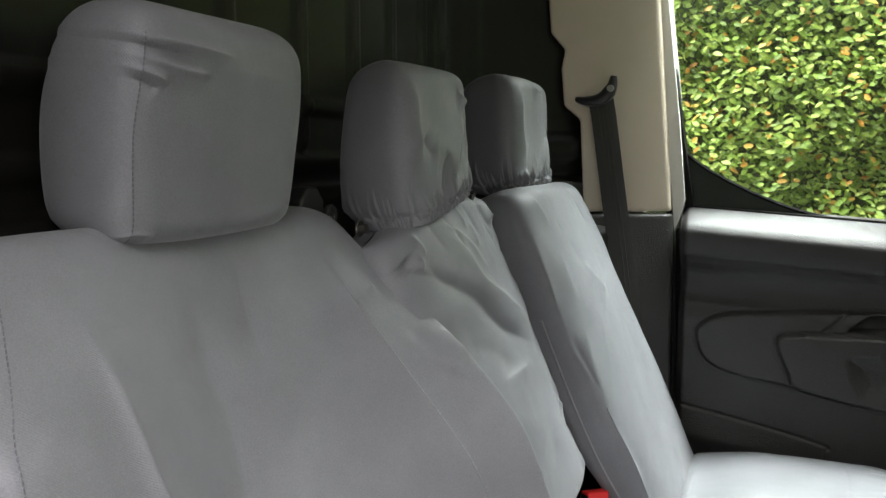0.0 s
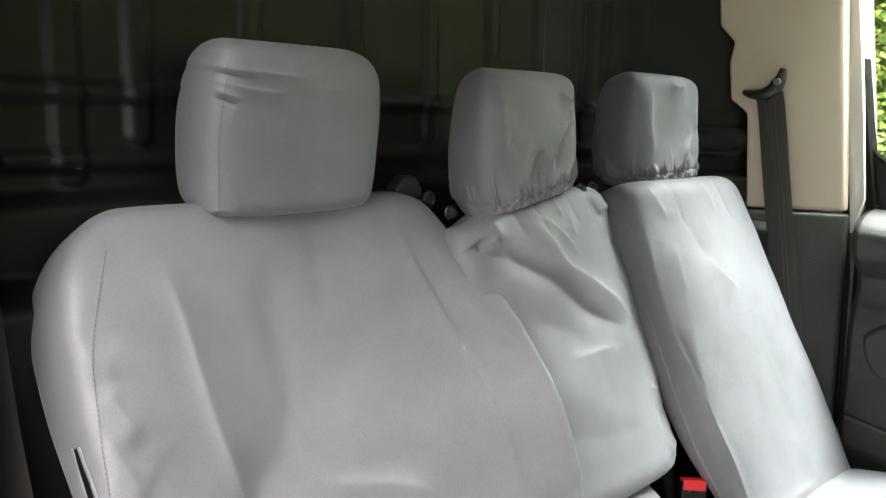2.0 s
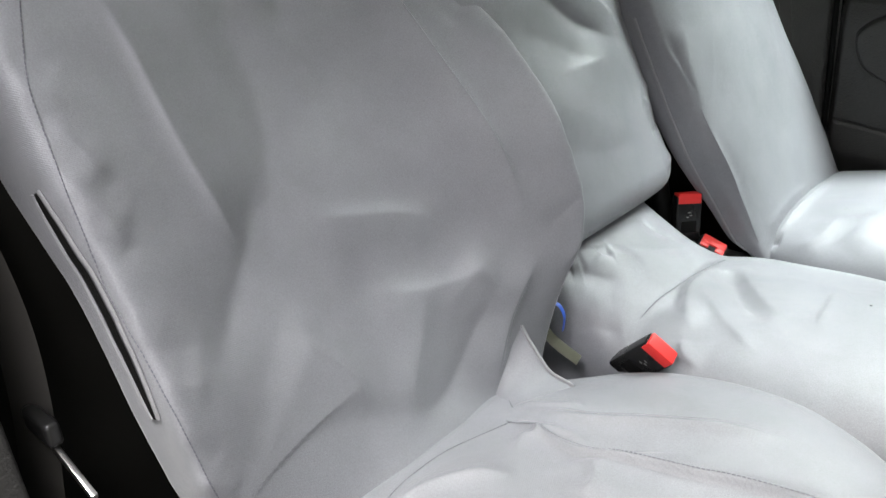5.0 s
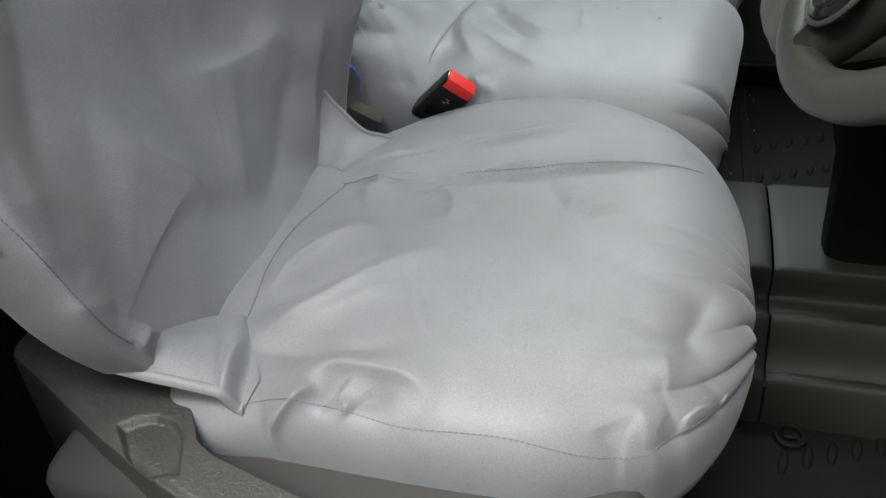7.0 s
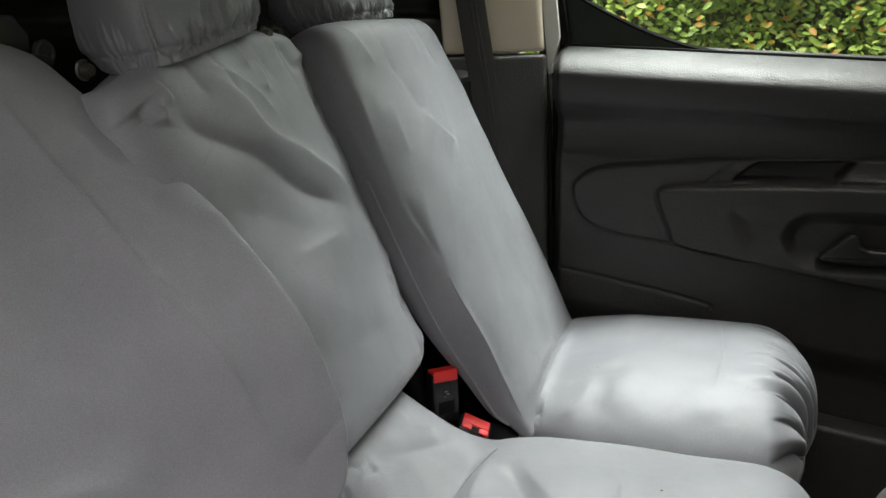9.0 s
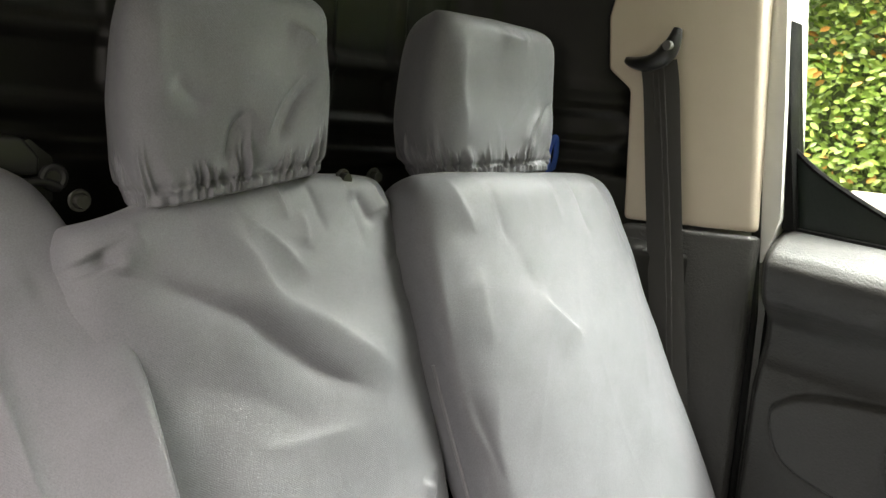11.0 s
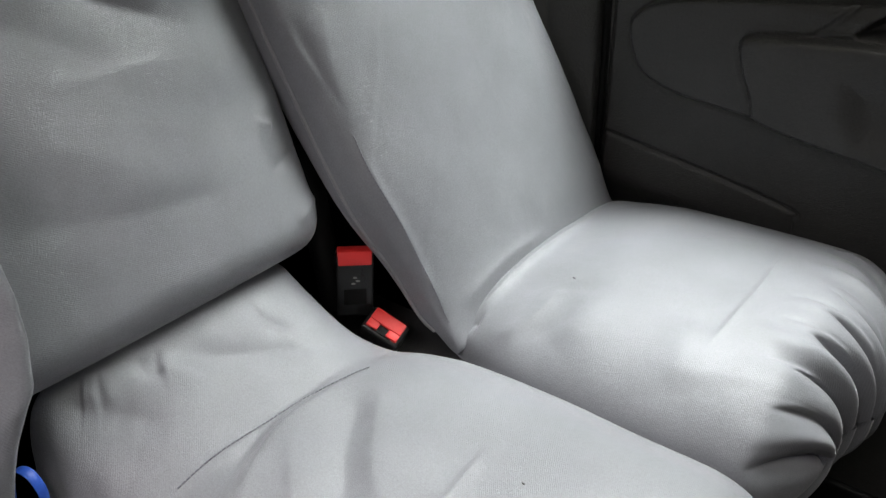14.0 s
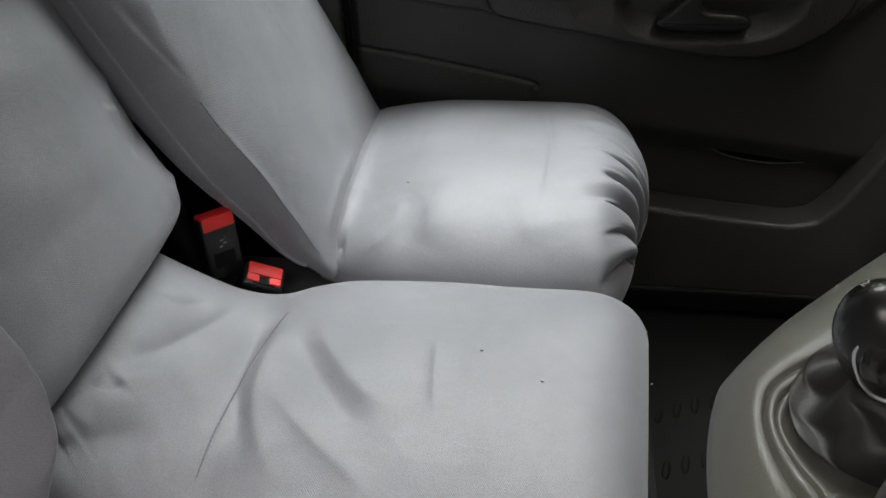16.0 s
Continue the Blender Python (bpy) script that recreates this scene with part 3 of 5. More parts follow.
def passenger_window():
    ob = tagged(new("window_1"), "clear side window in the passenger door with a curved lower corner", "window", kind="structure")
    corner = [(-0.118, 1.184), (-0.103, 1.055), (-0.075, 1.015), (-0.018, 0.978), (0.07, 0.936), (0.156, 0.909), (0.272, 0.893)]
    c = spline(corner, 40)
    # seal filling the corner below the curve
    out = [(p[1], p[0]) for p in c] + [(0.86, 0.30), (0.88, -0.075), (1.184, -0.135)]
    part("corner_seal", extrude_bm(out, 1, 1.632, 1.640, 0.0), FRIT, ob, "dark green-black corner seal", )
    part("window_frame", extrude_bm([(0.92, -0.084), (1.083, -0.112), (1.30, -0.148), (1.72, -0.20), (1.72, -0.175), (1.30, -0.128), (1.083, -0.095), (0.92, -0.067)], 1, 1.614, 1.66, 0.003), PLASTIC, ob)
    part("seal_lip", tube_bm([(p[0], 1.634, p[1]) for p in c], 0.004, 6), PLASTIC, ob)
    part("waist_seal", extrude_bm([(0.895, -0.07), (0.83, 0.98), (0.860, 0.98), (0.924, -0.07)], 1, 1.622, 1.645, 0.003), PLASTIC, ob)
    part("top_rail", box_bm((-0.15, 1.615, 1.69), (1.0, 1.67, 1.76), 0.01), PLASTIC, ob)
    bm = box_bm((-0.13, 1.642, 0.80), (0.98, 1.646, 1.70))
    g = part("pane", bm, GLASS, ob, "clear window glass", smooth=False)
    g.visible_shadow = False
    return ob


passenger_window()

od = part("door_2", box_bm((-0.02, -1.05, -0.02), (0.03, 0.0, 1.70), 0.015, 3, Matrix.Translation((0.98, 0.03, 0)) @ Matrix.Rotation(radians(8), 4, "Z")), DOORPL)
tagged(od, "driver's door standing wide open", "door", kind="structure")
fs = part("wall_side_3", box_bm((0.98, 0.02, 0.0), (1.26, 0.07, 0.9), 0.01), WHITEP)
tagged(fs, "white painted body side ahead of the doorway", "body side", kind="structure")
# front end: firewall, windscreen frame and dashboard
fw = part("wall_front", box_bm((1.20, 0.02, 0.05), (1.26, 1.70, 0.86)), PLASTIC)
tagged(fw, "black firewall under the windscreen", "firewall", kind="structure")
for i, y in enumerate((0.06, 1.62)):
    a = part(f"trim_{i + 1}", tube_bm([(1.22, y, 0.84), (0.90, y, 1.25), (0.44, y, 1.74)], 0.04, 10), PLASTIC)
    tagged(a, "black trimmed windscreen pillar", "pillar", kind="structure")


# ---- seats ----
def smoothprof(pts):
    c = spline(pts, 200)
    return lambda s: np.interp(s, c[:, 0], c[:, 1])


RECLINE = 112.8


def between(rows):
    """Centre and half width along the spine from rows (s, lower y, upper y)."""
    return smoothprof([(v, (a + b) / 2) for v, a, b in rows]), smoothprof([(v, (b - a) / 2) for v, a, b in rows])


def driver_seat():
    seat = thing("driver_seat", "driver's seat in a loose grey nylon cover with creases", "seat", at=(0.05, 0.57, FLOOR_Z))
    cut = lambda f: (lambda v: f(v + 0.05))                    # the cover ends above the side panel
    mid, half = between([(0, 0.365, 0.725), (0.06, 0.340, 0.750), (0.1, 0.318, 0.768), (0.16, 0.297, 0.785), (0.24, 0.291, 0.813), (0.36, 0.290, 0.817), (0.42, 0.285, 0.820),
                         (0.48, 0.281, 0.823), (0.54, 0.281, 0.822), (0.58, 0.285, 0.817), (0.62, 0.298, 0.806), (0.66, 0.325, 0.784), (0.69, 0.36, 0.75)])
    back = Body((-0.1324, 0.4011), RECLINE, 1, 0.635, cut(mid), cut(half),
                cut(smoothprof([(0, 0.055), (0.2, 0.062), (0.38, 0.075), (0.50, 0.105), (0.60, 0.125), (0.69, 0.125)])), 5.4, 0.03, 0.05, (0.0, 0.03), cap=2.8,
                dish=lambda c, s: np.where(c > 0, 0.125, 0.045) * np.abs(c) ** 2.2 * smooth01(s / 0.22) * smooth01((0.64 - s) / np.where(c > 0, 0.36, 0.14)) - 0.012 * (1 - c * c),
                creases=DRIVER_BACK_UPPER_CREASES + DRIVER_BACK_MIDDLE_CREASES + DRIVER_BACK_LOWER_CREASES + SEAM_PUCKERS, depth=1.25, wob=0.0016, seed=3, ground=lambda x, y: -0.2 * smooth01((y - 0.35) / 0.05) + np.interp(x, [-0.40, -0.30, -0.245, -0.165, -0.135, -0.10, -0.05], [0.395, 0.419, 0.432, 0.446, 0.432, 0.40, 0.36]))
    back.build("backrest_cover", CLOTH, seat, "loose grey nylon backrest cover", 400, 320)
    cush = Body((-0.17, 0.435), 1.0, -1, 0.492, smoothprof([(0, 0.525), (0.06, 0.535), (0.13, 0.56), (0.28, 0.578), (0.49, 0.575)]),
                smoothprof([(0, 0.205), (0.03, 0.22), (0.09, 0.242), (0.18, 0.262), (0.28, 0.27), (0.35, 0.262), (0.42, 0.225), (0.465, 0.175), (0.492, 0.12)]),
                smoothprof([(0, 0.10), (0.13, 0.16), (0.49, 0.18)]), 3.2, 0.03, 0.10, (0.0, 0.05),
                dish=lambda c, s: 0.022 * np.abs(c) ** 2.2 * smooth01((s - 0.03) / 0.15) * smooth01((0.49 - s) / 0.2) + 0.018 * np.sin(np.pi * np.clip((s - 0.03) / 0.46, 0, 1)) - 0.01,
                creases=DRIVER_CUSHION_REAR_CREASES + DRIVER_CUSHION_SEAM_CREASES + DRIVER_CUSHION_TOP_CREASES + [(w, 0.5 * h, k, p) for w, h, k, p in DRIVER_CUSHION_NOSE_CREASES], depth=1.15, wob=0.0013, seed=5, push=nose_pleats)
    cush.build("cushion_cover", CLOTH, seat, "loose grey nylon cushion cover", 400, 320)
    head = Body((-0.362, 0.945), 82.0, 1, 0.198, lambda s: 0.570 + 0 * s, smoothprof([(0, 0.112), (0.04, 0.120), (0.11, 0.119), (0.16, 0.112), (0.205, 0.100)]),
                smoothprof([(0, 0.115), (0.1, 0.130), (0.205, 0.115)]), 4.6, 0.03, 0.042, (0.012, 0.034), cap=2.8, rear=0.08,
                dish=lambda c, s: -0.004 * (1 - c * c), creases=DRIVER_HEAD_CREASES, wob=0.0018, seed=9)
    head.build("headrest_cover", CLOTH, seat, "grey nylon headrest cover", 340, 280)
    part("base_frame", box_bm((-0.20, 0.36, FLOOR_Z), (0.22, 0.78, 0.34), 0.02), PLASTIC, seat)
    return seat, back, cush, head


def nose_pleats(C, S, s):
    """Small pleats round the near corner of the cushion's nose."""
    k = smooth01((s - 0.36) / 0.08) * smooth01((0.25 - C) / 0.4)
    return 0.006 * k * (np.abs(np.sin(17 * C + 1.5 * np.sin(6 * C))) ** 0.8 - 0.6)


def bench_seat():
    seat = thing("passenger_bench", "double passenger bench in loose grey nylon covers", "bench seat", at=(0.05, 1.2, FLOOR_Z))
    cback = Body((-0.139, 0.54), RECLINE, 1, 0.475, lambda s: 0.958 + 0 * s, smoothprof([(0, 0.168), (0.1, 0.182), (0.3, 0.184), (0.42, 0.182), (0.475, 0.172)]),
                 lambda s: 0.125 + 0 * s, 4.4, 0.045, 0.04, (0.02, 0.014), cap=3.0,
                 dish=lambda c, s: 0.012 * (1 - c * c) * np.sin(np.pi * s / 0.475), creases=CENTRE_BACK_UPPER_CREASES + CENTRE_BACK_LOWER_CREASES + CENTRE_BACK_RIM, depth=0.9, wob=0.0020, seed=12, push=lambda C, S, s: -0.042 * smooth01((-0.1 - C) / 0.9) * smooth01((s - 0.30) / 0.17))
    cback.build("centre_backrest_cover", CLOTH, seat, "loose grey centre backrest cover", 340, 280)
    lback = Body((-0.022, 0.41), RECLINE, 1, 0.628, smoothprof([(0, 1.380), (0.1, 1.375), (0.2, 1.352), (0.45, 1.320), (0.628, 1.306)]),
                 smoothprof([(0, 0.193), (0.1, 0.20), (0.2, 0.205), (0.4, 0.20), (0.55, 0.192), (0.628, 0.175)]), smoothprof([(0, 0.03), (0.03, 0.05), (0.055, 0.072), (0.14, 0.088), (0.3, 0.11), (0.628, 0.13)]), 4.0, 0.012, 0.05, (0.0, 0.03), cap=2.8,
                 dish=lambda c, s: 0.012 * (1 - c * c) * np.sin(np.pi * s / 0.628), creases=OUTER_BACK_UPPER_CREASES + OUTER_BACK_LOWER_CREASES + OUTER_BACK_RIM, depth=0.65, wob=0.0011, seed=15)
    lback.build("outer_backrest_cover", CLOTH, seat, "taut grey outer backrest cover", 340, 280)
    ccush = Body((-0.20, 0.45), 0.5, -1, 0.53, smoothprof([(0, 0.955), (0.09, 0.957), (0.17, 0.978), (0.25, 0.985), (0.53, 0.985)]), smoothprof([(0, 0.150), (0.09, 0.156), (0.17, 0.184), (0.25, 0.193), (0.4, 0.193), (0.53, 0.185)]),
                 lambda s: 0.17 + 0 * s, 3.8, 0.012, 0.08, (0.0, 0.03), push=bench_corners,
                 dish=lambda c, s: 0.100 * (np.sqrt(np.clip(0.145 - s, 0, 1) ** 2 + 0.0004) - 0.02) / 0.145 + 0.012 * (1 - c * c), creases=CENTRE_CUSHION_MIDDLE_CREASES + CENTRE_CUSHION_EDGES_CREASES, depth=0.85, wob=0.0016, seed=18)
    ccush.build("centre_cushion_cover", CLOTH, seat, "loose grey centre cushion cover", 340, 280)
    lcush = Body((-0.06, 0.457), 0.5, -1, 0.405, lambda s: 1.395 + 0 * s, smoothprof([(0, 0.195), (0.1, 0.22), (0.3, 0.222), (0.36, 0.208), (0.405, 0.155)]),
                 lambda s: 0.17 + 0 * s, 3.4, 0.03, 0.10, (0.0, 0.05),
                 dish=lambda c, s: 0.03 * (1 - c * c) * smooth01(s / 0.15), creases=OUTER_CUSHION_CREASES, depth=0.75, wob=0.0012, seed=21, extra=gather_front, push=gather_nose)
    lcush.build("outer_cushion_cover", CLOTH, seat, "grey outer cushion cover gathered at the front", 340, 280)
    heads = []
    for nm, base, yc, L, hw, seed, fl in (("centre_headrest_cover", (-0.305, 0.951), 0.938, 0.19, 0.113, 24, CENTRE_HEAD_CREASES), ("outer_headrest_cover", (-0.285, 0.968), 1.274, 0.185, 0.117, 27, OUTER_HEAD_CREASES)):
        h = Body(base, 93.0, 1, L, (lambda v: lambda s: v + 0 * s)(yc), (lambda v: smoothprof([(0, v - 0.016), (0.015, v - 0.014), (0.045, v - 0.003), (0.09, v), (0.15, v - 0.003), (0.2, v - 0.012)]))(hw),
                 smoothprof([(0, 0.10), (0.05, 0.125), (0.2, 0.10)]), 4.4, 0.006, 0.034, (0.002, 0.026), cap=2.6, rear=0.3, push=(lambda L, k: lambda C, S, s: k * C * (1 - np.clip(s / L, 0, 1)))(L, 0.018 if seed == 24 else 0.006), dish=lambda c, s: 0.004 * (1 - c * c), creases=fl, depth=1.3, wob=0.0026, seed=seed, extra=gather_hem(seed))
        h.build(nm, CLOTH, seat, "grey nylon headrest cover gathered by elastic", 460, 240)
        heads.append(h)
    part("bench_base", box_bm((-0.16, 0.84, FLOOR_Z), (0.24, 1.56, 0.30), 0.02), PLASTIC, seat)
    part("hinge_post", tube_bm(spline([(-0.226, 1.165, 0.614), (-0.203, 1.155, 0.528), (-0.181, 1.15, 0.431)], 24), 0.016, 12), PLASTIC, seat, "black plastic hinge post")
    part("mesh_lining", box_bm((-0.27, 1.05, 0.27), (-0.02, 1.24, 0.395), 0.01), MESHCLOTH, seat, "black mesh lining between the seats")
    return seat, cback, lback, ccush, lcush, heads


def puffs(C):
    """Rounded puffs of cloth with sharp valleys between them, across an elastic edge; -0.55 to 0.45."""
    w = 11.5 * C + 1.3 * np.sin(3.1 * C + 1.0) + 0.5 * np.sin(8 * C)
    return (0.75 + 0.25 * np.sin(5 * C + 2)) * (np.abs(np.sin(w)) ** 0.75 - 0.55)


def gather_front(C, S, s):
    """Elastic gathers along the nose of the cushion, dying out on the seat."""
    k = smooth01((s - 0.295 - 0.02 * np.sin(7 * C + 1) - 0.012 * np.sin(17 * C)) / 0.10)
    return k * (0.012 * puffs(C + 0.04 * np.sin(30 * s)) + 0.0025 * np.sin(C * 37 + 4 * S)) * smooth01((S + 0.9) / 0.4)


def gather_nose(C, S, s):
    return smooth01((s - 0.32) / 0.07) * (0.028 * puffs(C + 0.03 * S) - 0.022 * smooth01((0.25 - C) / 0.8))


def bench_corners(C, S, s):
    """The front edge runs a little back towards the driver; both corners are gathered."""
    k = smooth01((s - 0.30) / 0.2)
    near, far = smooth01((-0.55 - C) / 0.3), smooth01((C - 0.86) / 0.1)
    return 0.016 * k * (C - 1) + 0.014 * smooth01((s - 0.42) / 0.08) * (near + far) * smooth01((S + 0.1) / 0.5) * (np.abs(np.sin(15 * C + 2 * S)) ** 0.8 - 0.6)


def gather_hem(seed):
    """Ruffled elastic round the foot of a headrest cover, with pleats standing above it."""
    def f(C, S, s):
        a = np.arctan2(S, C)
        r = np.random.RandomState(seed)
        k = smooth01((0.016 - s) / 0.003)
        q = a + 0.10 * np.sin(7 * a + r.uniform(0, 6)) + 0.05 * np.sin(17 * a + r.uniform(0, 6)) + 0.4 * (s - 0.02)
        length = 0.026 + 0.014 * np.sin(9 * a + r.uniform(0, 6)) + 0.010 * np.sin(16 * a + r.uniform(0, 6))
        j = smooth01((s - 0.010) / 0.006) * smooth01((0.018 + length - s) / length)
        pleat = (1 - np.abs(np.sin(17 * q))) ** 1.5 - 0.3 + 0.6 * ((1 - np.abs(np.sin(29 * q + 1))) ** 2 - 0.25)
        ruffle = np.sin(88 * a + 3 * np.sin(7 * a) + 2 * np.sin(15 * a)) * (0.7 + 0.5 * np.sin(23 * a))
        return 0.0022 * k * ruffle - 0.0025 * np.exp(-((s - 0.017) / 0.003) ** 2) + 0.0085 * j * pleat
    return f


SEAM_PUCKERS = [(0.0075, 0.0017 * math.cos(2.3 * k), 0.2, ((0.289 + 0.004 * math.sin(9 * k), 0.14 + 0.031 * k), (0.310, 0.128 + 0.031 * k), (0.330 + 0.012 * math.sin(5 * k), 0.112 + 0.031 * k))) for k in range(13)]
SEAM_PUCKERS += [(0.008, 0.0028 * math.cos(2.6 * k), 0.2, ((0.818, 0.16 + 0.052 * k), (0.795, 0.15 + 0.052 * k), (0.768 + 0.01 * math.sin(4 * k), 0.13 + 0.052 * k))) for k in range(8)]
DRIVER_BACK_UPPER_CREASES = [
    (0.012, 0.0065, 0.4, ((0.71, 0.612), (0.712, 0.533), (0.727, 0.42), (0.742, 0.289), (0.748, 0.17))),
    (0.01, 0.0045, -0.3, ((0.393, 0.571), (0.399, 0.481), (0.41, 0.388), (0.436, 0.282))),
    (0.026, -0.0055, 0, ((0.53, 0.588), (0.51, 0.5), (0.509, 0.404), (0.454, 0.264))),
    (0.012, -0.004, 0, ((0.585, 0.583), (0.584, 0.534), (0.578, 0.48))),
    (0.010, 0.003, 0.2, ((0.3, 0.458), (0.311, 0.435), (0.330, 0.39))),
    (0.010, 0.003, 0.2, ((0.291, 0.414), (0.304, 0.386), (0.322, 0.33))),
]
DRIVER_BACK_MIDDLE_CREASES = [
    (0.009, 0.0035, 0, ((0.722, 0.507), (0.748, 0.515), (0.765, 0.519))),
    (0.024, -0.006, 0, ((0.489, 0.366), (0.406, 0.269), (0.339, 0.203))),
    (0.020, 0.005, 0.4, ((0.498, 0.305), (0.555, 0.289), (0.623, 0.267), (0.668, 0.232))),
    (0.022, 0.0055, 0.4, ((0.536, 0.206), (0.612, 0.18), (0.672, 0.174), (0.713, 0.193))),
    (0.024, 0.006, 0.4, ((0.426, 0.219), (0.457, 0.18), (0.487, 0.13), (0.482, 0.085))),
]
DRIVER_BACK_LOWER_CREASES = [
    (0.016, 0.004, 0.2, ((0.662, 0.197), (0.684, 0.162), (0.692, 0.114))),
    (0.016, 0.007, 0.4, ((0.751, 0.17), (0.699, 0.103), (0.66, 0.03))),
    (0.018, -0.005, 0, ((0.726, 0.185), (0.669, 0.123), (0.603, 0.066), (0.521, 0.049))),
    (0.020, 0.004, 0.2, ((0.613, 0.192), (0.567, 0.115), (0.519, 0.065))),
    (0.015, 0.008, 0.3, ((0.656, 0.025), (0.534, 0.016), (0.437, 0.025))),
    (0.007, 0.005, 0.2, ((0.345, 0.079), (0.332, 0.073), (0.320, 0.071))),
]
CENTRE_BACK_UPPER_CREASES = [
    (0.012, -0.01, 0.3, ((0.837, 0.441), (0.848, 0.388), (0.88, 0.355), (0.925, 0.324), (0.989, 0.269), (1.057, 0.236))),
    (0.018, 0.01, 0.3, ((0.878, 0.441), (0.922, 0.394), (0.946, 0.346), (1.002, 0.312), (1.094, 0.239))),
    (0.007, 0.004, 0.2, ((0.884, 0.444), (0.926, 0.42), (0.96, 0.395), (0.993, 0.354))),
    (0.006, 0.003, 0.2, ((0.991, 0.429), (0.995, 0.409), (0.99, 0.387))),
    (0.007, -0.004, 0.2, ((1.07, 0.45), (1.077, 0.426), (1.087, 0.407))),
    (0.008, 0.0020, 0.3, ((0.896, 0.218), (0.945, 0.218), (1.022, 0.217))),
]
CENTRE_BACK_LOWER_CREASES = [
    (0.03, -0.005, 0.2, ((0.829, 0.289), (0.909, 0.26), (0.98, 0.214))),
    (0.03, 0.004, 0, ((0.848, 0.201), (0.921, 0.157), (0.998, 0.105))),
    (0.006, -0.008, 0.3, ((0.804, 0.438), (0.807, 0.427), (0.81, 0.413))),
    (0.01, 0.006, 0.3, ((0.816, 0.433), (0.824, 0.417), (0.816, 0.401))),
    (0.02, -0.004, 0, ((0.814, 0.138), (0.909, 0.109), (1.046, 0.092))),
    (0.006, 0.004, 0.2, ((1.08, 0.143), (1.103, 0.13))),
]
OUTER_BACK_UPPER_CREASES = [
    (0.011, 0.007, 0.5, ((1.241, 0.476), (1.266, 0.449), (1.308, 0.411))),
    (0.016, -0.004, 0.2, ((1.208, 0.569), (1.232, 0.52), (1.244, 0.466))),
    (0.01, 0.003, 0.2, ((1.168, 0.514), (1.166, 0.463), (1.164, 0.42))),
    (0.007, 0.007, 0.3, ((1.132, 0.573), (1.128, 0.496), (1.129, 0.41), (1.136, 0.347), (1.157, 0.27))),
    (0.007, -0.006, 0.2, ((1.134, 0.39), (1.142, 0.333), (1.155, 0.275))),
    (0.005, 0.003, 0.4, ((1.431, 0.591), (1.463, 0.495), (1.495, 0.399), (1.512, 0.31))),
]
OUTER_BACK_LOWER_CREASES = [
    (0.012, 0.004, 0.2, ((1.164, 0.393), (1.152, 0.335), (1.155, 0.268))),
    (0.005, 0.005, 0.2, ((1.153, 0.262), (1.161, 0.202), (1.178, 0.125), (1.191, 0.038))),
    (0.006, -0.004, 0.2, ((1.142, 0.278), (1.143, 0.24), (1.148, 0.183), (1.176, 0.108))),
    (0.012, 0.006, 0.3, ((1.195, 0.026), (1.227, 0.054), (1.3, 0.069), (1.398, 0.064))),
]
CENTRE_CUSHION_MIDDLE_CREASES = [
    (0.008, 0.005, 0.2, ((1.052, 0.16), (0.982, 0.142), (0.915, 0.138), (0.855, 0.132))),
    (0.013, 0.009, 0.2, ((1.034, 0.156), (0.951, 0.152), (0.886, 0.178), (0.859, 0.203))),
    (0.013, -0.008, 0.2, ((1.05, 0.132), (0.951, 0.139), (0.871, 0.163))),
    (0.014, -0.008, 0.2, ((1.031, 0.171), (0.96, 0.219), (0.915, 0.263))),
    (0.016, 0.006, 0.2, ((1.058, 0.176), (0.971, 0.237), (0.93, 0.295))),
    (0.01, -0.006, 0.2, ((1.061, 0.11), (0.982, 0.078), (0.916, 0.044))),
    (0.014, -0.006, 0.3, ((0.89, 0.094), (0.849, 0.046), (0.826, 0.021))),
    (0.014, 0.005, 0.2, ((0.945, 0.093), (0.9, 0.054), (0.862, 0.032))),
]
CENTRE_CUSHION_EDGES_CREASES = [
    (0.006, -0.004, 0.3, ((1.044, 0.084), (1.019, 0.06), (1.02, 0.037))),
    (0.007, 0.006, 0.3, ((0.844, 0.035), (0.856, 0.046))),
    (0.006, -0.006, 0.3, ((0.898, 0.037), (0.897, 0.05), (0.911, 0.061))),
    (0.01, 0.006, 0.2, ((0.871, 0.026), (0.864, 0.048), (0.865, 0.061))),
    (0.007, 0.006, 0.3, ((0.849, 0.19), (0.827, 0.203), (0.817, 0.231))),
    (0.01, -0.005, 0.2, ((0.805, 0.061), (0.816, 0.098), (0.829, 0.122))),
    (0.012, 0.004, 0.3, ((0.956, 0.16), (0.9, 0.22), (0.854, 0.285))),
    (0.004, 0.0025, 0.2, ((1.042, 0.307), (0.978, 0.312), (0.937, 0.317))),
]
OUTER_CUSHION_CREASES = [
    (0.01, 0.009, 0.3, ((1.203, 0.016), (1.245, 0.029), (1.333, 0.032), (1.479, 0.038))),
    (0.012, 0.004, 0.2, ((1.199, 0.046), (1.223, 0.086), (1.286, 0.097))),
    (0.016, -0.004, 0.2, ((1.201, 0.08), (1.241, 0.123), (1.324, 0.131))),
    (0.005, -0.006, 0.2, ((1.203, 0.022), (1.211, 0.026), (1.212, 0.037))),
    (0.004, 0.0025, 0.3, ((1.501, 0.27), (1.388, 0.274), (1.303, 0.269), (1.235, 0.259))),
    (0.018, 0.004, 0.2, ((1.295, 0.238), (1.237, 0.247), (1.206, 0.257))),
    (0.016, 0.004, 0.2, ((1.294, 0.114), (1.243, 0.134), (1.21, 0.124))),
]
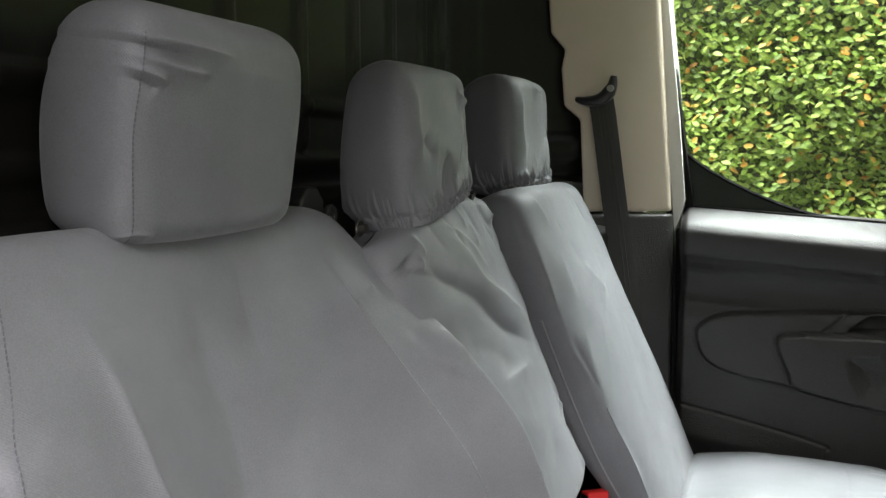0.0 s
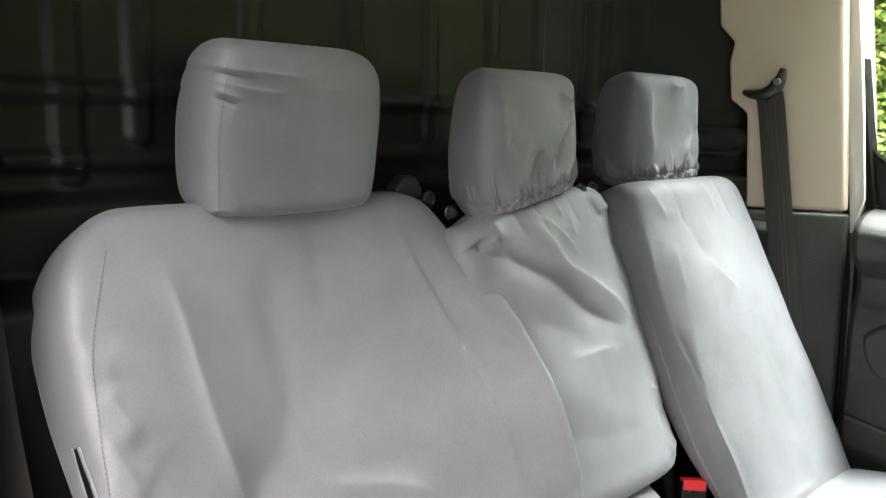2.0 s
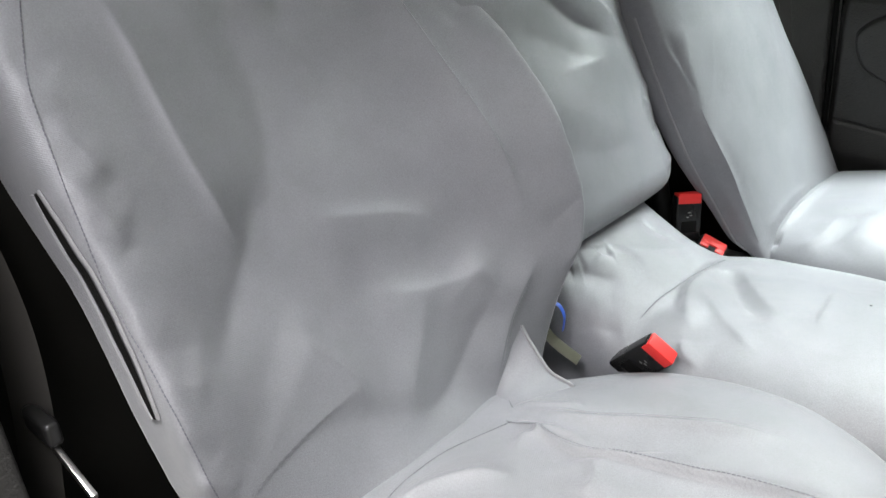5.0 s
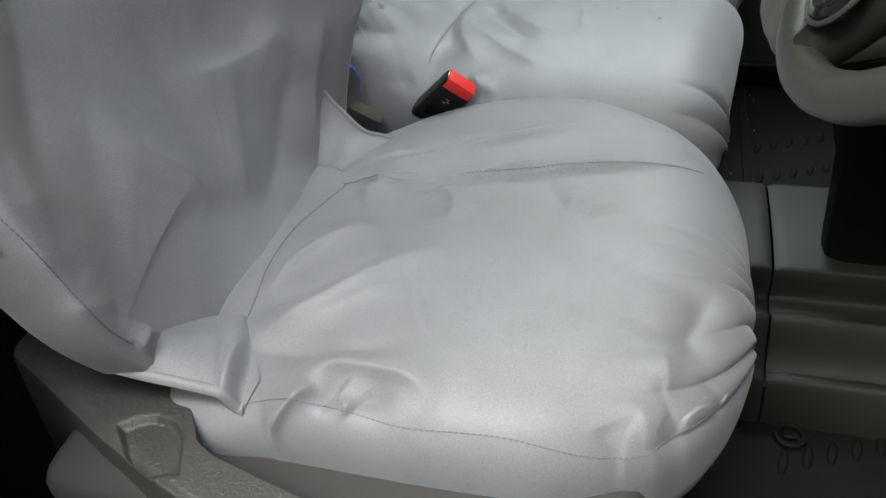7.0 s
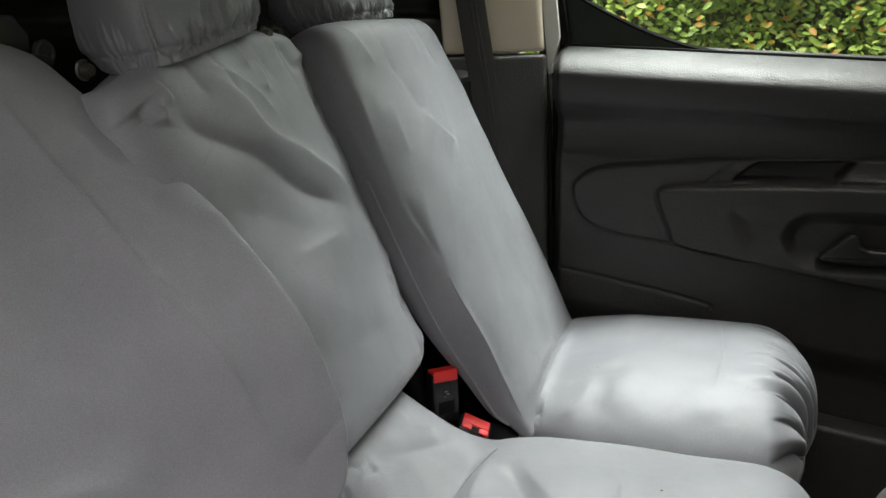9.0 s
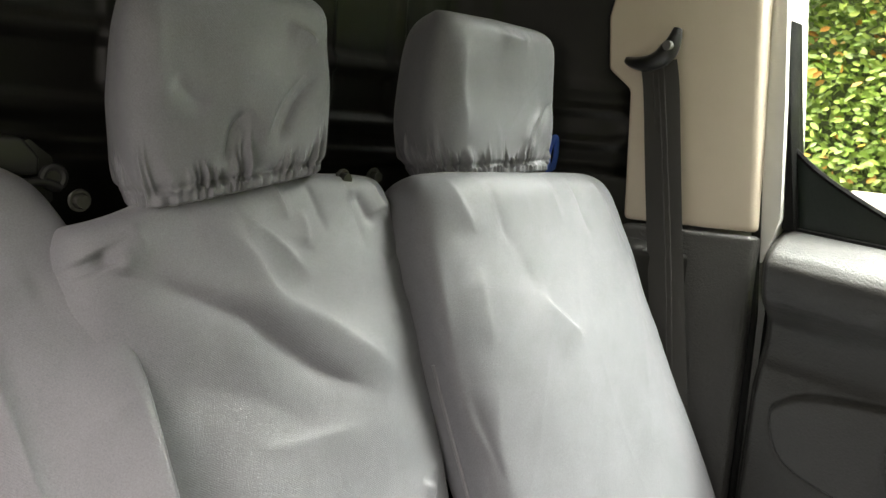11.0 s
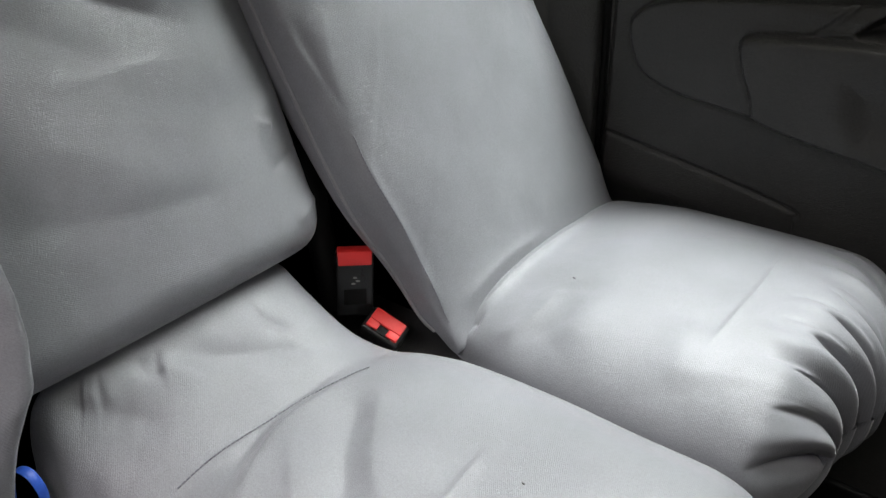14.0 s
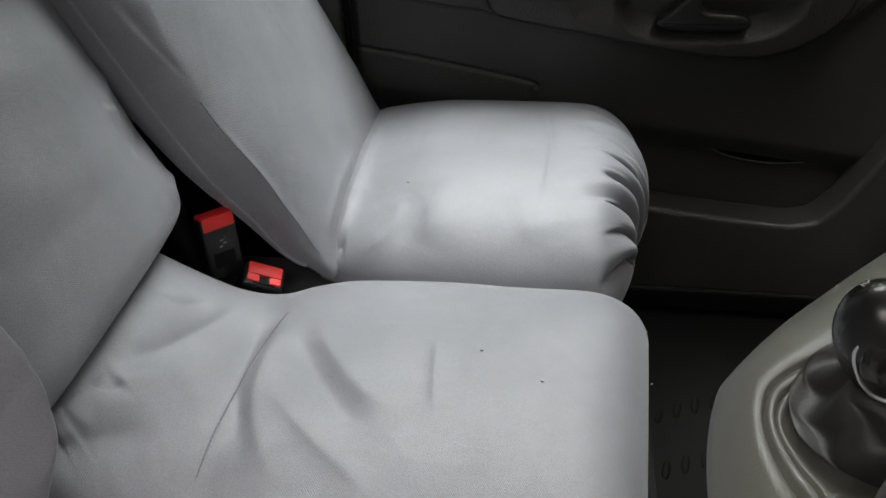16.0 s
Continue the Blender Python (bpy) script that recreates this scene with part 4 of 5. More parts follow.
DRIVER_CUSHION_REAR_CREASES = [
    (0.011, 0.008, 0.3, ((0.437, 0.056), (0.503, 0.088), (0.547, 0.138))),
    (0.013, 0.009, 0.3, ((0.384, 0.054), (0.419, 0.118), (0.476, 0.176), (0.517, 0.217))),
    (0.011, -0.006, 0.2, ((0.414, 0.053), (0.446, 0.11), (0.488, 0.164))),
    (0.012, -0.007, 0.2, ((0.377, 0.067), (0.373, 0.148), (0.382, 0.222))),
    (0.014, 0.01, 0.4, ((0.352, 0.122), (0.36, 0.17), (0.351, 0.229), (0.334, 0.26))),
    (0.009, -0.008, 0.2, ((0.332, 0.14), (0.333, 0.181), (0.332, 0.222))),
    (0.005, 0.01, 0.2, ((0.308, 0.111), (0.324, 0.127), (0.342, 0.149))),
]
DRIVER_CUSHION_SEAM_CREASES = [
    (0.006, 0.007, 0.2, ((0.337, 0.164), (0.329, 0.177), (0.323, 0.183))),
    (0.006, 0.007, 0.5, ((0.634, 0.054), (0.602, 0.154), (0.625, 0.244), (0.647, 0.323), (0.689, 0.443))),
    (0.01, 0.007, 0.3, ((0.636, 0.055), (0.649, 0.141), (0.703, 0.256), (0.742, 0.339))),
    (0.007, -0.005, 0.2, ((0.63, 0.058), (0.617, 0.163), (0.667, 0.262))),
    (0.008, 0.006, 0.2, ((0.647, 0.054), (0.655, 0.1), (0.678, 0.134))),
]
DRIVER_CUSHION_TOP_CREASES = [
    (0.016, 0.005, 0.3, ((0.39, 0.079), (0.416, 0.135), (0.463, 0.191))),
    (0.014, -0.006, 0.2, ((0.419, 0.432), (0.464, 0.436), (0.517, 0.448))),
    (0.010, 0.005, 0.2, ((0.379, 0.42), (0.401, 0.416), (0.424, 0.409))),
    (0.006, -0.004, 0.2, ((0.636, 0.056), (0.664, 0.132), (0.706, 0.228), (0.73, 0.288))),
    (0.006, 0.005, 0.2, ((0.615, 0.078), (0.622, 0.122), (0.623, 0.174))),
    (0.012, 0.006, 0.3, ((0.603, 0.176), (0.581, 0.202), (0.545, 0.209))),
    (0.014, 0.005, 0.3, ((0.59, 0.307), (0.596, 0.327), (0.574, 0.342))),
    (0.007, 0.005, 0.2, ((0.624, 0.109), (0.605, 0.114), (0.596, 0.094))),
]
DRIVER_CUSHION_NOSE_CREASES = [
    (0.01, -0.008, 0.3, ((0.406, 0.411), (0.374, 0.421), (0.369, 0.436))),
    (0.016, -0.007, 0.3, ((0.511, 0.441), (0.449, 0.431), (0.39, 0.425))),
    (0.012, 0.007, 0.3, ((0.378, 0.398), (0.351, 0.408), (0.361, 0.425))),
    (0.008, -0.005, 0.2, ((0.349, 0.371), (0.339, 0.38), (0.335, 0.391))),
    (0.008, -0.006, 0.2, ((0.422, 0.449), (0.408, 0.456), (0.41, 0.465))),
    (0.005, 0.003, 0.2, ((0.439, 0.206), (0.416, 0.218), (0.389, 0.232))),
]
CENTRE_BACK_RIM = [(0.005, 0.0042 * math.cos(2.1 * k), 0.2, ((0.83 + 0.045 * k, 0.466), (0.834 + 0.045 * k + 0.006 * math.sin(3 * k), 0.445), (0.842 + 0.045 * k, 0.415 - 0.018 * (k % 3)))) for k in range(7)]
CENTRE_BACK_RIM += [(0.006, 0.0038 * math.cos(2.7 * k), 0.2, ((1.134, 0.05 + 0.055 * k), (1.112, 0.046 + 0.055 * k), (1.086 - 0.01 * (k % 2), 0.034 + 0.055 * k))) for k in range(8)]
OUTER_BACK_RIM = [(0.006, 0.0040 * math.cos(2.4 * k), 0.2, ((1.16 + 0.052 * k, 0.618), (1.165 + 0.052 * k, 0.590), (1.176 + 0.052 * k + 0.008 * math.sin(4 * k), 0.545 - 0.02 * (k % 3)))) for k in range(6)]
DRIVER_HEAD_CREASES = [
    (0.0035, 0.0040, 0.3, ((0.452, 0.170), (0.475, 0.169), (0.51, 0.168), (0.57, 0.164))), (0.0035, -0.0035, 0.3, ((0.455, 0.163), (0.475, 0.162), (0.51, 0.160))),
    (0.0035, 0.0040, 0.3, ((0.456, 0.155), (0.472, 0.153), (0.50, 0.149), (0.54, 0.146))), (0.003, 0.0032, 0.3, ((0.457, 0.146), (0.472, 0.143), (0.49, 0.137))),
    (0.003, -0.003, 0.2, ((0.458, 0.138), (0.470, 0.135), (0.482, 0.130))), (0.012, 0.003, 0.2, ((0.50, 0.022), (0.58, 0.016), (0.66, 0.028))),
    (0.010, 0.002, 0.2, ((0.52, 0.150), (0.60, 0.152), (0.66, 0.145))), (0.003, 0.0025, 0.2, ((0.456, 0.012), (0.470, 0.018), (0.490, 0.016))),
]
CENTRE_HEAD_CREASES = [
    (0.010, -0.006, 0.3, ((1.030, 0.115), (0.990, 0.080), (0.962, 0.030))), (0.010, 0.005, 0.3, ((1.010, 0.118), (0.970, 0.085), (0.945, 0.035))),
    (0.006, 0.004, 0.3, ((0.978, 0.152), (1.000, 0.146), (1.015, 0.136))), (0.008, -0.004, 0.2, ((0.868, 0.105), (0.885, 0.085), (0.90, 0.078))),
    (0.012, 0.005, 0.2, ((0.858, 0.17), (0.856, 0.11), (0.862, 0.06))), (0.006, -0.005, 0.3, ((0.915, 0.025), (0.922, 0.060), (0.940, 0.075))),
]
OUTER_HEAD_CREASES = [
    (0.012, 0.005, 0.2, ((1.195, 0.17), (1.192, 0.10), (1.205, 0.04))), (0.007, -0.004, 0.3, ((1.372, 0.10), (1.345, 0.065), (1.325, 0.03))),
    (0.006, 0.003, 0.2, ((1.25, 0.165), (1.285, 0.16), (1.31, 0.168))), (0.007, 0.004, 0.2, ((1.30, 0.03), (1.315, 0.06), (1.345, 0.085))),
]

driver, D_BACK, D_CUSH, D_HEAD = driver_seat()
bench, C_BACK, L_BACK, C_CUSH, L_CUSH, (C_HEAD, L_HEAD) = bench_seat()


# ---- controls ----
def steering_wheel():
    ob = thing("steering_wheel", "dark grey steering wheel with thick padded rim and spokes", "steering wheel", at=(0.41, 0.56, 0.77))
    m = Matrix.Translation((0.421, 0.56, 0.764)) @ Matrix.Rotation(radians(-55), 4, "Y")
    ring = [m @ Vector((0.178 * math.cos(a), 0.185 * math.sin(a), 0)) for a in np.linspace(0, 2 * np.pi, 64, endpoint=False)]
    part("rim", tube_bm(ring, 0.017, 14, True), WHEELPL, ob)
    part("hub", box_bm((-0.065, -0.07, -0.03), (0.06, 0.07, 0.012), 0.022, 4, m), GREYPL, ob)
    for a in (90, 270, 180):
        c, s = math.cos(radians(a)), math.sin(radians(a))
        P = [m @ Vector((r * c, r * s, -0.012 + 0.01 * (r / 0.17) ** 2)) for r in (0.04, 0.09, 0.13, 0.172)]
        spoke = part("spoke", tube_bm(P, [0.03, 0.026, 0.022, 0.018], 12), GREYPL, ob)
        if a == 180:
            slot = spline([(-0.140, -0.030), (-0.152, 0.0), (-0.142, 0.036), (-0.118, 0.046), (-0.100, 0.030), (-0.098, -0.020), (-0.115, -0.038)], 48, True)
            part("spoke_trim", tube_bm([m @ Vector((u, v, 0.020)) for u, v in slot], 0.0022, 8, True), DOORPL, spoke, "dark satin spoke trim")
            part("spoke_inlay", tube_bm([m @ Vector((-0.120 + 0.72 * (u + 0.120), 0.72 * v, 0.017)) for u, v in slot], 0.0075, 8, True), GLOSSBLACK, spoke)
    return ob


steering_wheel()


def gear_console():
    ob = thing("gear_console", "grey grained gear lever console with a black leatherette gaiter", "gear console", at=(0.45, 0.88, 0.5))
    plan = spline([(0.335, 0.69), (0.312, 0.76), (0.312, 0.82), (0.324, 0.878), (0.342, 0.908), (0.40, 0.958), (0.51, 1.02), (0.66, 1.05), (0.82, 1.06), (0.86, 0.88), (0.80, 0.68), (0.46, 0.655)], 110, True)
    rim = spline([(0.362, 0.745), (0.346, 0.775), (0.339, 0.815), (0.343, 0.848), (0.358, 0.868), (0.405, 0.888), (0.51, 0.93), (0.63, 0.97), (0.74, 0.97), (0.78, 0.86), (0.74, 0.74), (0.46, 0.715)], 110, True)
    mid = np.array([0.47, 0.84])

    def level(k, z, tilt=0.42, shrink=1.0):
        q = plan + (rim - plan) * k
        q = mid + (q - mid) * shrink
        return [(p[0], p[1], z + tilt * (p[0] - 0.33)) for p in q]
    # underside of the body: near-black colour stands for the shade it fades into
    grid_mesh("pedestal", [level(0, 0.20, 0.1, 0.22), level(0, 0.36, 0.2, 0.30), level(0, 0.46, 0.32, 0.50), level(0, 0.515, 0.38, 0.80), level(0, 0.54, 0.40, 0.93)], PLASTIC, ob, "tapering underside of the console, its shade put into a near-black colour", wrap=True)
    P = [level(0, 0.535, 0.38, 0.90), level(0, 0.550, 0.40, 0.97), level(0, 0.567), level(0.12, 0.580), level(0.4, 0.593), level(0.75, 0.600), level(0.96, 0.602),
         level(1.0, 0.600), level(1.02, 0.5945), level(1.06, 0.5945), level(1.09, 0.601), level(1.22, 0.603), level(1.26, 0.600), level(1.28, 0.594), level(1.31, 0.594), level(1.33, 0.600),
         level(1.42, 0.600), level(1.48, 0.594), level(1.5, 0.588, 0.42, 0.9), level(1.5, 0.585, 0.42, 0.5), level(1.5, 0.585, 0.42, 0.02)]
    grid_mesh("body", P, PODPL, ob, wrap=True)
    # gaiter: a drooping skirt with folds, narrowing to the lever
    a = np.linspace(0, 2 * np.pi, 120, endpoint=False)
    rows_ = []
    for k in np.linspace(0, 1, 40):
        r = (1 - k) ** 0.8
        cx, cy = 0.455 - 0.04 * k, 0.83 - 0.005 * k
        fold = 1 + 0.10 * np.sin(5 * a + 4 * k) * np.sin(np.pi * k) + 0.06 * np.sin(9 * a - 6 * k) * np.sin(np.pi * k)
        rx, ry = (0.085 * r + 0.016) * fold, (0.060 * r + 0.016) * fold
        z = 0.638 + 0.040 * k ** 1.6 + 0.012 * np.sin(3 * a + 7 * k) * np.sin(np.pi * k) + 0.25 * rx * np.cos(a)
        rows_.append(np.stack([cx + rx * np.cos(a), cy + ry * np.sin(a), z], -1))
    grid_mesh("gaiter", rows_, LEATHER, ob, "black leatherette gaiter", wrap=True)
    part("lever", tube_bm([(0.43, 0.83, 0.64), (0.392, 0.825, 0.675)], 0.012, 10), SATIN, ob)
    km = Matrix.Translation((0.386, 0.823, 0.687)) @ Matrix.Rotation(radians(-25), 4, "Y")
    bm = bmesh.new()
    bmesh.ops.create_uvsphere(bm, u_segments=36, v_segments=24, radius=0.030, matrix=km @ Matrix.Diagonal((0.92, 0.88, 1.28, 1)))
    part("knob", bm, BUCKLEPL, ob, "black gear knob")
    # chrome-ringed glossy inset on the side towards the driver
    fm = km @ Matrix.Rotation(radians(-15), 4, "X") @ Matrix.Translation((0, -0.0215, -0.004))
    ringp = [fm @ Vector((0.021 * math.copysign(abs(math.cos(a)) ** 0.8, math.cos(a)), 0.004 * math.cos(a) ** 2, 0.022 * math.copysign(abs(math.sin(a)) ** 0.8, math.sin(a)))) for a in np.linspace(0, 2 * np.pi, 48, endpoint=False)]
    part("ring", tube_bm(ringp, 0.0016, 8, True), STEEL, ob, "chrome ring")
    bm = bmesh.new()
    bmesh.ops.create_uvsphere(bm, u_segments=28, v_segments=16, radius=1.0, matrix=fm @ Matrix.Diagonal((0.0205, 0.0075, 0.0215, 1)))
    part("inset", bm, GLOSSBLACK, ob, "glossy black inset")
    for ch, dx, dy in (("2", -0.006, 0.006), ("4", -0.001, 0.0), ("R", 0.005, -0.006)):
        cu = bpy.data.curves.new("mark", "FONT")
        cu.body, cu.size, cu.extrude, cu.align_x = ch, 0.007, 0.0004, "CENTER"
        tmp = bpy.data.objects.new("mark", cu)
        me = bpy.data.meshes.new_from_object(tmp)
        me.transform(km @ Matrix.Translation((dx, dy, 0.0372)) @ Matrix.Rotation(radians(-60), 4, "Z"))
        link_mesh("mark", me, WHITEMARK, ob, "pale shift pattern mark")
        bpy.data.objects.remove(tmp)
    return ob


gear_console()
dash = part("dashboard", extrude_bm([(0.56, 0.74), (0.50, 1.2), (0.84, 1.2), (0.95, 1.05), (0.93, 0.80), (0.80, 0.72)], 1, 0.08, 1.62, 0.03, 3), PLASTIC)
tagged(dash, "black moulded dashboard under the windscreen", "dashboard")

def floor_console():
    """Raised cover between the footwells, stepping down in ridges to the driver's side."""
    ob = thing("floor_console", "dark grained plastic floor console stepped towards the footwell", "floor console", at=(0.6, 0.85, FLOOR_Z))
    sec = [(1.00, 0.09), (0.975, 0.20), (0.962, 0.236), (0.945, 0.243), (0.86, 0.246), (0.79, 0.241), (0.776, 0.232), (0.772, 0.205), (0.765, 0.197), (0.745, 0.196), (0.737, 0.203), (0.726, 0.200), (0.705, 0.165), (0.690, 0.150), (0.682, 0.152), (0.672, 0.146), (0.660, 0.115), (0.655, 0.085)]
    c = spline([(0, a, b) for a, b in sec], 90)
    for nm, x0, x1 in (("rear_cover", 0.15, 0.3735), ("front_cover", 0.3765, 0.66)):
        xs = np.linspace(x0, x1, 30)
        P = [[(x, p[1] - 0.10 * max(x - 0.5, 0) * (p[1] < 0.80), p[2] - (0.004 if x in (xs[0], xs[-1]) else 0)) for p in c] for x in xs]
        grid_mesh(nm, P, GREYPL, ob)
    part("underside", box_bm((0.15, 0.67, 0.09), (0.66, 0.99, 0.14)), PLASTIC, ob)
    part("end_roll", tube_bm(spline([(0.585, 0.965, 0.25), (0.56, 0.90, 0.252), (0.575, 0.82, 0.248), (0.62, 0.765, 0.235)], 40), 0.010, 10), GREYPL, ob)
    return ob


floor_console()



# ---- outside ----
def hedge(name, x0, x1, y, z0, z1, count, seed, label):
    """A clipped hedge: dark twiggy mass with many small oval leaves over it, the young ones orange."""
    ob = thing(name, label, "hedge", at=((x0 + x1) / 2, y + 0.4, z0))
    r = np.random.RandomState(seed)
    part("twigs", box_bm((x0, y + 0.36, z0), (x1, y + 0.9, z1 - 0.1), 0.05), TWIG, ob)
    leaf2d = np.array([(-0.5, 0, 0), (-0.2, 0.23, 0.05), (0.2, 0.22, 0.05), (0.5, 0, -0.04), (0.2, -0.22, 0.05), (-0.2, -0.23, 0.05), (0.0, 0.0, 0.0)])
    tri = [(0, 6, 1), (1, 6, 2), (2, 6, 3), (3, 6, 4), (4, 6, 5), (5, 6, 0)]
    for nm, n, mat in (("leaves", count, LEAF), ("young_leaves", count // 16, YOUNG)):
        px, pz = r.uniform(x0, x1, n), r.uniform(z0 + 0.02, z1, n)
        lump = 0.07 * wobble(px, pz, seed + 2, 3, 9) + 0.03 * wobble(px, pz, seed + 3, 12, 30)
        py = y + 0.05 + lump + r.uniform(0, 1, n) ** 1.5 * 0.22 - (0.03 if nm != "leaves" else 0)
        size = r.uniform(0.024, 0.044, n)
        tip, lean, turn = r.uniform(0.55, 1.6, n), r.uniform(-0.8, 0.8, n), r.uniform(-0.9, 0.9, n) + np.where(r.rand(n) < 0.4, np.pi / 2, 0)
        P = leaf2d[None] * size[:, None, None]
        for ang, (u, w) in ((tip, (1, 2)), (lean, (2, 0)), (turn, (0, 1))):
            c, q = np.cos(ang)[:, None], np.sin(ang)[:, None]
            P = P.copy()
            P[:, :, u], P[:, :, w] = c * P[:, :, u] - q * P[:, :, w], q * P[:, :, u] + c * P[:, :, w]
        verts = (P + np.stack([px, py, pz], -1)[:, None]).reshape(-1, 3).tolist()
        faces = (np.arange(n)[:, None, None] * 7 + np.array(tri)[None]).reshape(-1, 3).tolist()
        me = bpy.data.meshes.new(nm)
        me.from_pydata(verts, [], faces)
        me.shade_smooth()
        tagged(link_mesh(nm, me, mat, ob), kind="stuff")
    return ob


hedge("hedge", -1.2, 4.4, 3.3, -0.40, 2.4, 95000, 41, "dense green laurel hedge with orange young leaves beside the van")
sign = thing("white_sign", "small blank white sign on a post in front of the hedge", "sign", at=(-0.38, 3.14, -0.40))
part("board", box_bm((-0.46, 3.13, 0.80), (-0.33, 3.145, 0.912), 0.004, 2), WHITEP, sign, "blank white board")
part("post", box_bm((-0.41, 3.147, -0.40), (-0.38, 3.17, 0.86), 0.004, 2), DARKSTEEL, sign)
# added wall, out of view: gives the window glass something pale to reflect
wall = part("wall_outside", box_bm((-8, -7.3, -0.40), (8, -7.0, 2.6)), RENDER)
tagged(wall, "unseen pale rendered wall added outside the open doorway for reflections", "wall", kind="structure")


# ---- belts, buckles and small fittings ----
def buckle(at, w, u, size, label, open_slot=False):
    """A seat-belt buckle: black housing with a red press button; at the middle of its top edge, w across, u upward."""
    w, u = Vector(w).normalized(), Vector(u)
    u = (u - w * u.dot(w)).normalized()
    n = w.cross(u)
    m = Matrix((( w.x, n.x, u.x, at[0]), (w.y, n.y, u.y, at[1]), (w.z, n.z, u.z, at[2]), (0, 0, 0, 1)))
    ob = thing("seat_belt_buckle", label, "buckle", "seat belt buckles", at=at)
    W, D, H = size
    case = part("housing", box_bm((-W / 2, -D / 2, -H), (W / 2, D / 2, 0), 0.004, 3, m), BUCKLEPL, ob)
    if open_slot:
        part("button", box_bm((-W * 0.42, -D * 0.46, -0.006), (W * 0.42, D * 0.05, 0.0035), 0.002, 2, m), RED, case, "red press button")
        for k in (-1, 1):
            part("button_side", box_bm((k * W * 0.27 - W * 0.15, D * 0.05, -0.006), (k * W * 0.27 + W * 0.15, D * 0.36, 0.0035), 0.002, 2, m), RED, case, "red press button")
        part("slot", box_bm((-W * 0.28, D * 0.08, -0.004), (W * 0.28, D * 0.40, 0.0012), 0.001, 1, m), PLASTIC, case)
    else:
        part("button", box_bm((-W * 0.45, -D * 0.40, -0.012), (W * 0.45, D * 0.54, 0.004), 0.002, 2, m), RED, case, "red press button")
        part("panel", box_bm((-W * 0.30, D * 0.49, -H * 0.80), (W * 0.30, D * 0.53, -H * 0.55), 0.0006, 1, m), PLASTIC, case)
        for dx, dz in ((0.0, -0.026), (0.003, -0.030), (-0.002, -0.033)):
            part("mark", box_bm((dx - 0.002, D * 0.50, dz - 0.0008), (dx + 0.002, D * 0.52, dz + 0.0008), 0, 1, m), WHITEMARK, case, "worn white print")
    return ob


buckle((-0.153, 1.158, 0.5075), (0.030, 0.032, -0.003), (-0.12, 0.10, 1.0), (0.041, 0.022, 0.072), "black seat belt buckle with red button standing between the bench seats")
buckle((-0.102, 1.146, 0.437), (0.039, 0.011, -0.020), (0.35, -0.25, 0.9), (0.046, 0.030, 0.07), "black buckle with slotted red button lying between the bench seats", True)
buckle((-0.012, 0.802, 0.460), (0.034, 0.013, -0.032), (0.62, -0.12, 0.66), (0.042, 0.020, 0.078), "black seat belt buckle with red button beside the driver's cushion")


def belt_strip(name, pts, normal, parent, mat=None, half=0.0235):
    return part(name, tube_bm(spline(pts, 50), half, 12, flat=(1.0, 0.045, normal)), mat or WEBBING, parent)


def passenger_belt():
    ob = thing("seat_belt", "dark brown-black seat belt hanging from its pillar guide", "seat belt", at=(-0.2, 1.50, 0.4))
    b = belt_strip("webbing", [(-0.232, 1.505, 1.126), (-0.226, 1.510, 1.09), (-0.213, 1.512, 1.00), (-0.198, 1.514, 0.90), (-0.182, 1.516, 0.80), (-0.165, 1.520, 0.68), (-0.14, 1.525, 0.45), (-0.13, 1.528, 0.30)], (0.35, -0.93, 0), ob)
    for off in (-0.008, 0.0, 0.008):
        pts = [(-0.231 + off, 1.5025, 1.12), (-0.213 + off, 1.510, 1.00), (-0.182 + off, 1.514, 0.80), (-0.14 + off, 1.523, 0.45)]
        part("rib", tube_bm(spline(pts, 40), 0.0009, 6), WEBBING, ob)
    hook = [(-0.278, 1.502, 1.128), (-0.262, 1.498, 1.124), (-0.240, 1.496, 1.124), (-0.222, 1.496, 1.132), (-0.211, 1.498, 1.148), (-0.208, 1.502, 1.168)]
    part("guide", tube_bm(spline(hook, 40), np.interp(np.linspace(0, 1, 40), [0, 0.3, 0.7, 1], [0.005, 0.010, 0.013, 0.006]), 12), SATIN, ob, "black plastic belt guide")
    bm = bmesh.new()
    bmesh.ops.create_cone(bm, segments=16, radius1=0.007, radius2=0.006, depth=0.012, cap_ends=True, matrix=Matrix.Translation((-0.211, 1.489, 1.145)) @ Matrix.Rotation(radians(90), 4, "X"))
    part("bolt", bm, STEEL, ob, "steel guide bolt")
    return ob


passenger_belt()


def driver_belt():
    ob = thing("seat_belt", "black seat belt hanging straight beside the driver's backrest", "seat belt", at=(-0.40, 0.245, 0.4))
    belt_strip("webbing", [(-0.462, 0.243, 1.20), (-0.435, 0.245, 1.00), (-0.425, 0.247, 0.90), (-0.395, 0.248, 0.78), (-0.360, 0.250, 0.66), (-0.348, 0.240, 0.56), (-0.345, 0.222, 0.45), (-0.345, 0.212, 0.30)], (0.45, -0.89, 0), ob)
    part("tongue", box_bm((-0.335, 0.236, 0.531), (-0.245, 0.242, 0.539), 0.002, 2, Matrix.Translation((-0.29, 0, 0.535)) @ Matrix.Rotation(radians(22), 4, "Y") @ Matrix.Translation((0.29, 0, -0.535))), STEEL, ob, "bright steel belt tongue")
    part("tongue_grip", box_bm((-0.352, 0.232, 0.548), (-0.300, 0.246, 0.572), 0.005, 3), SATIN, ob)
    return ob


driver_belt()


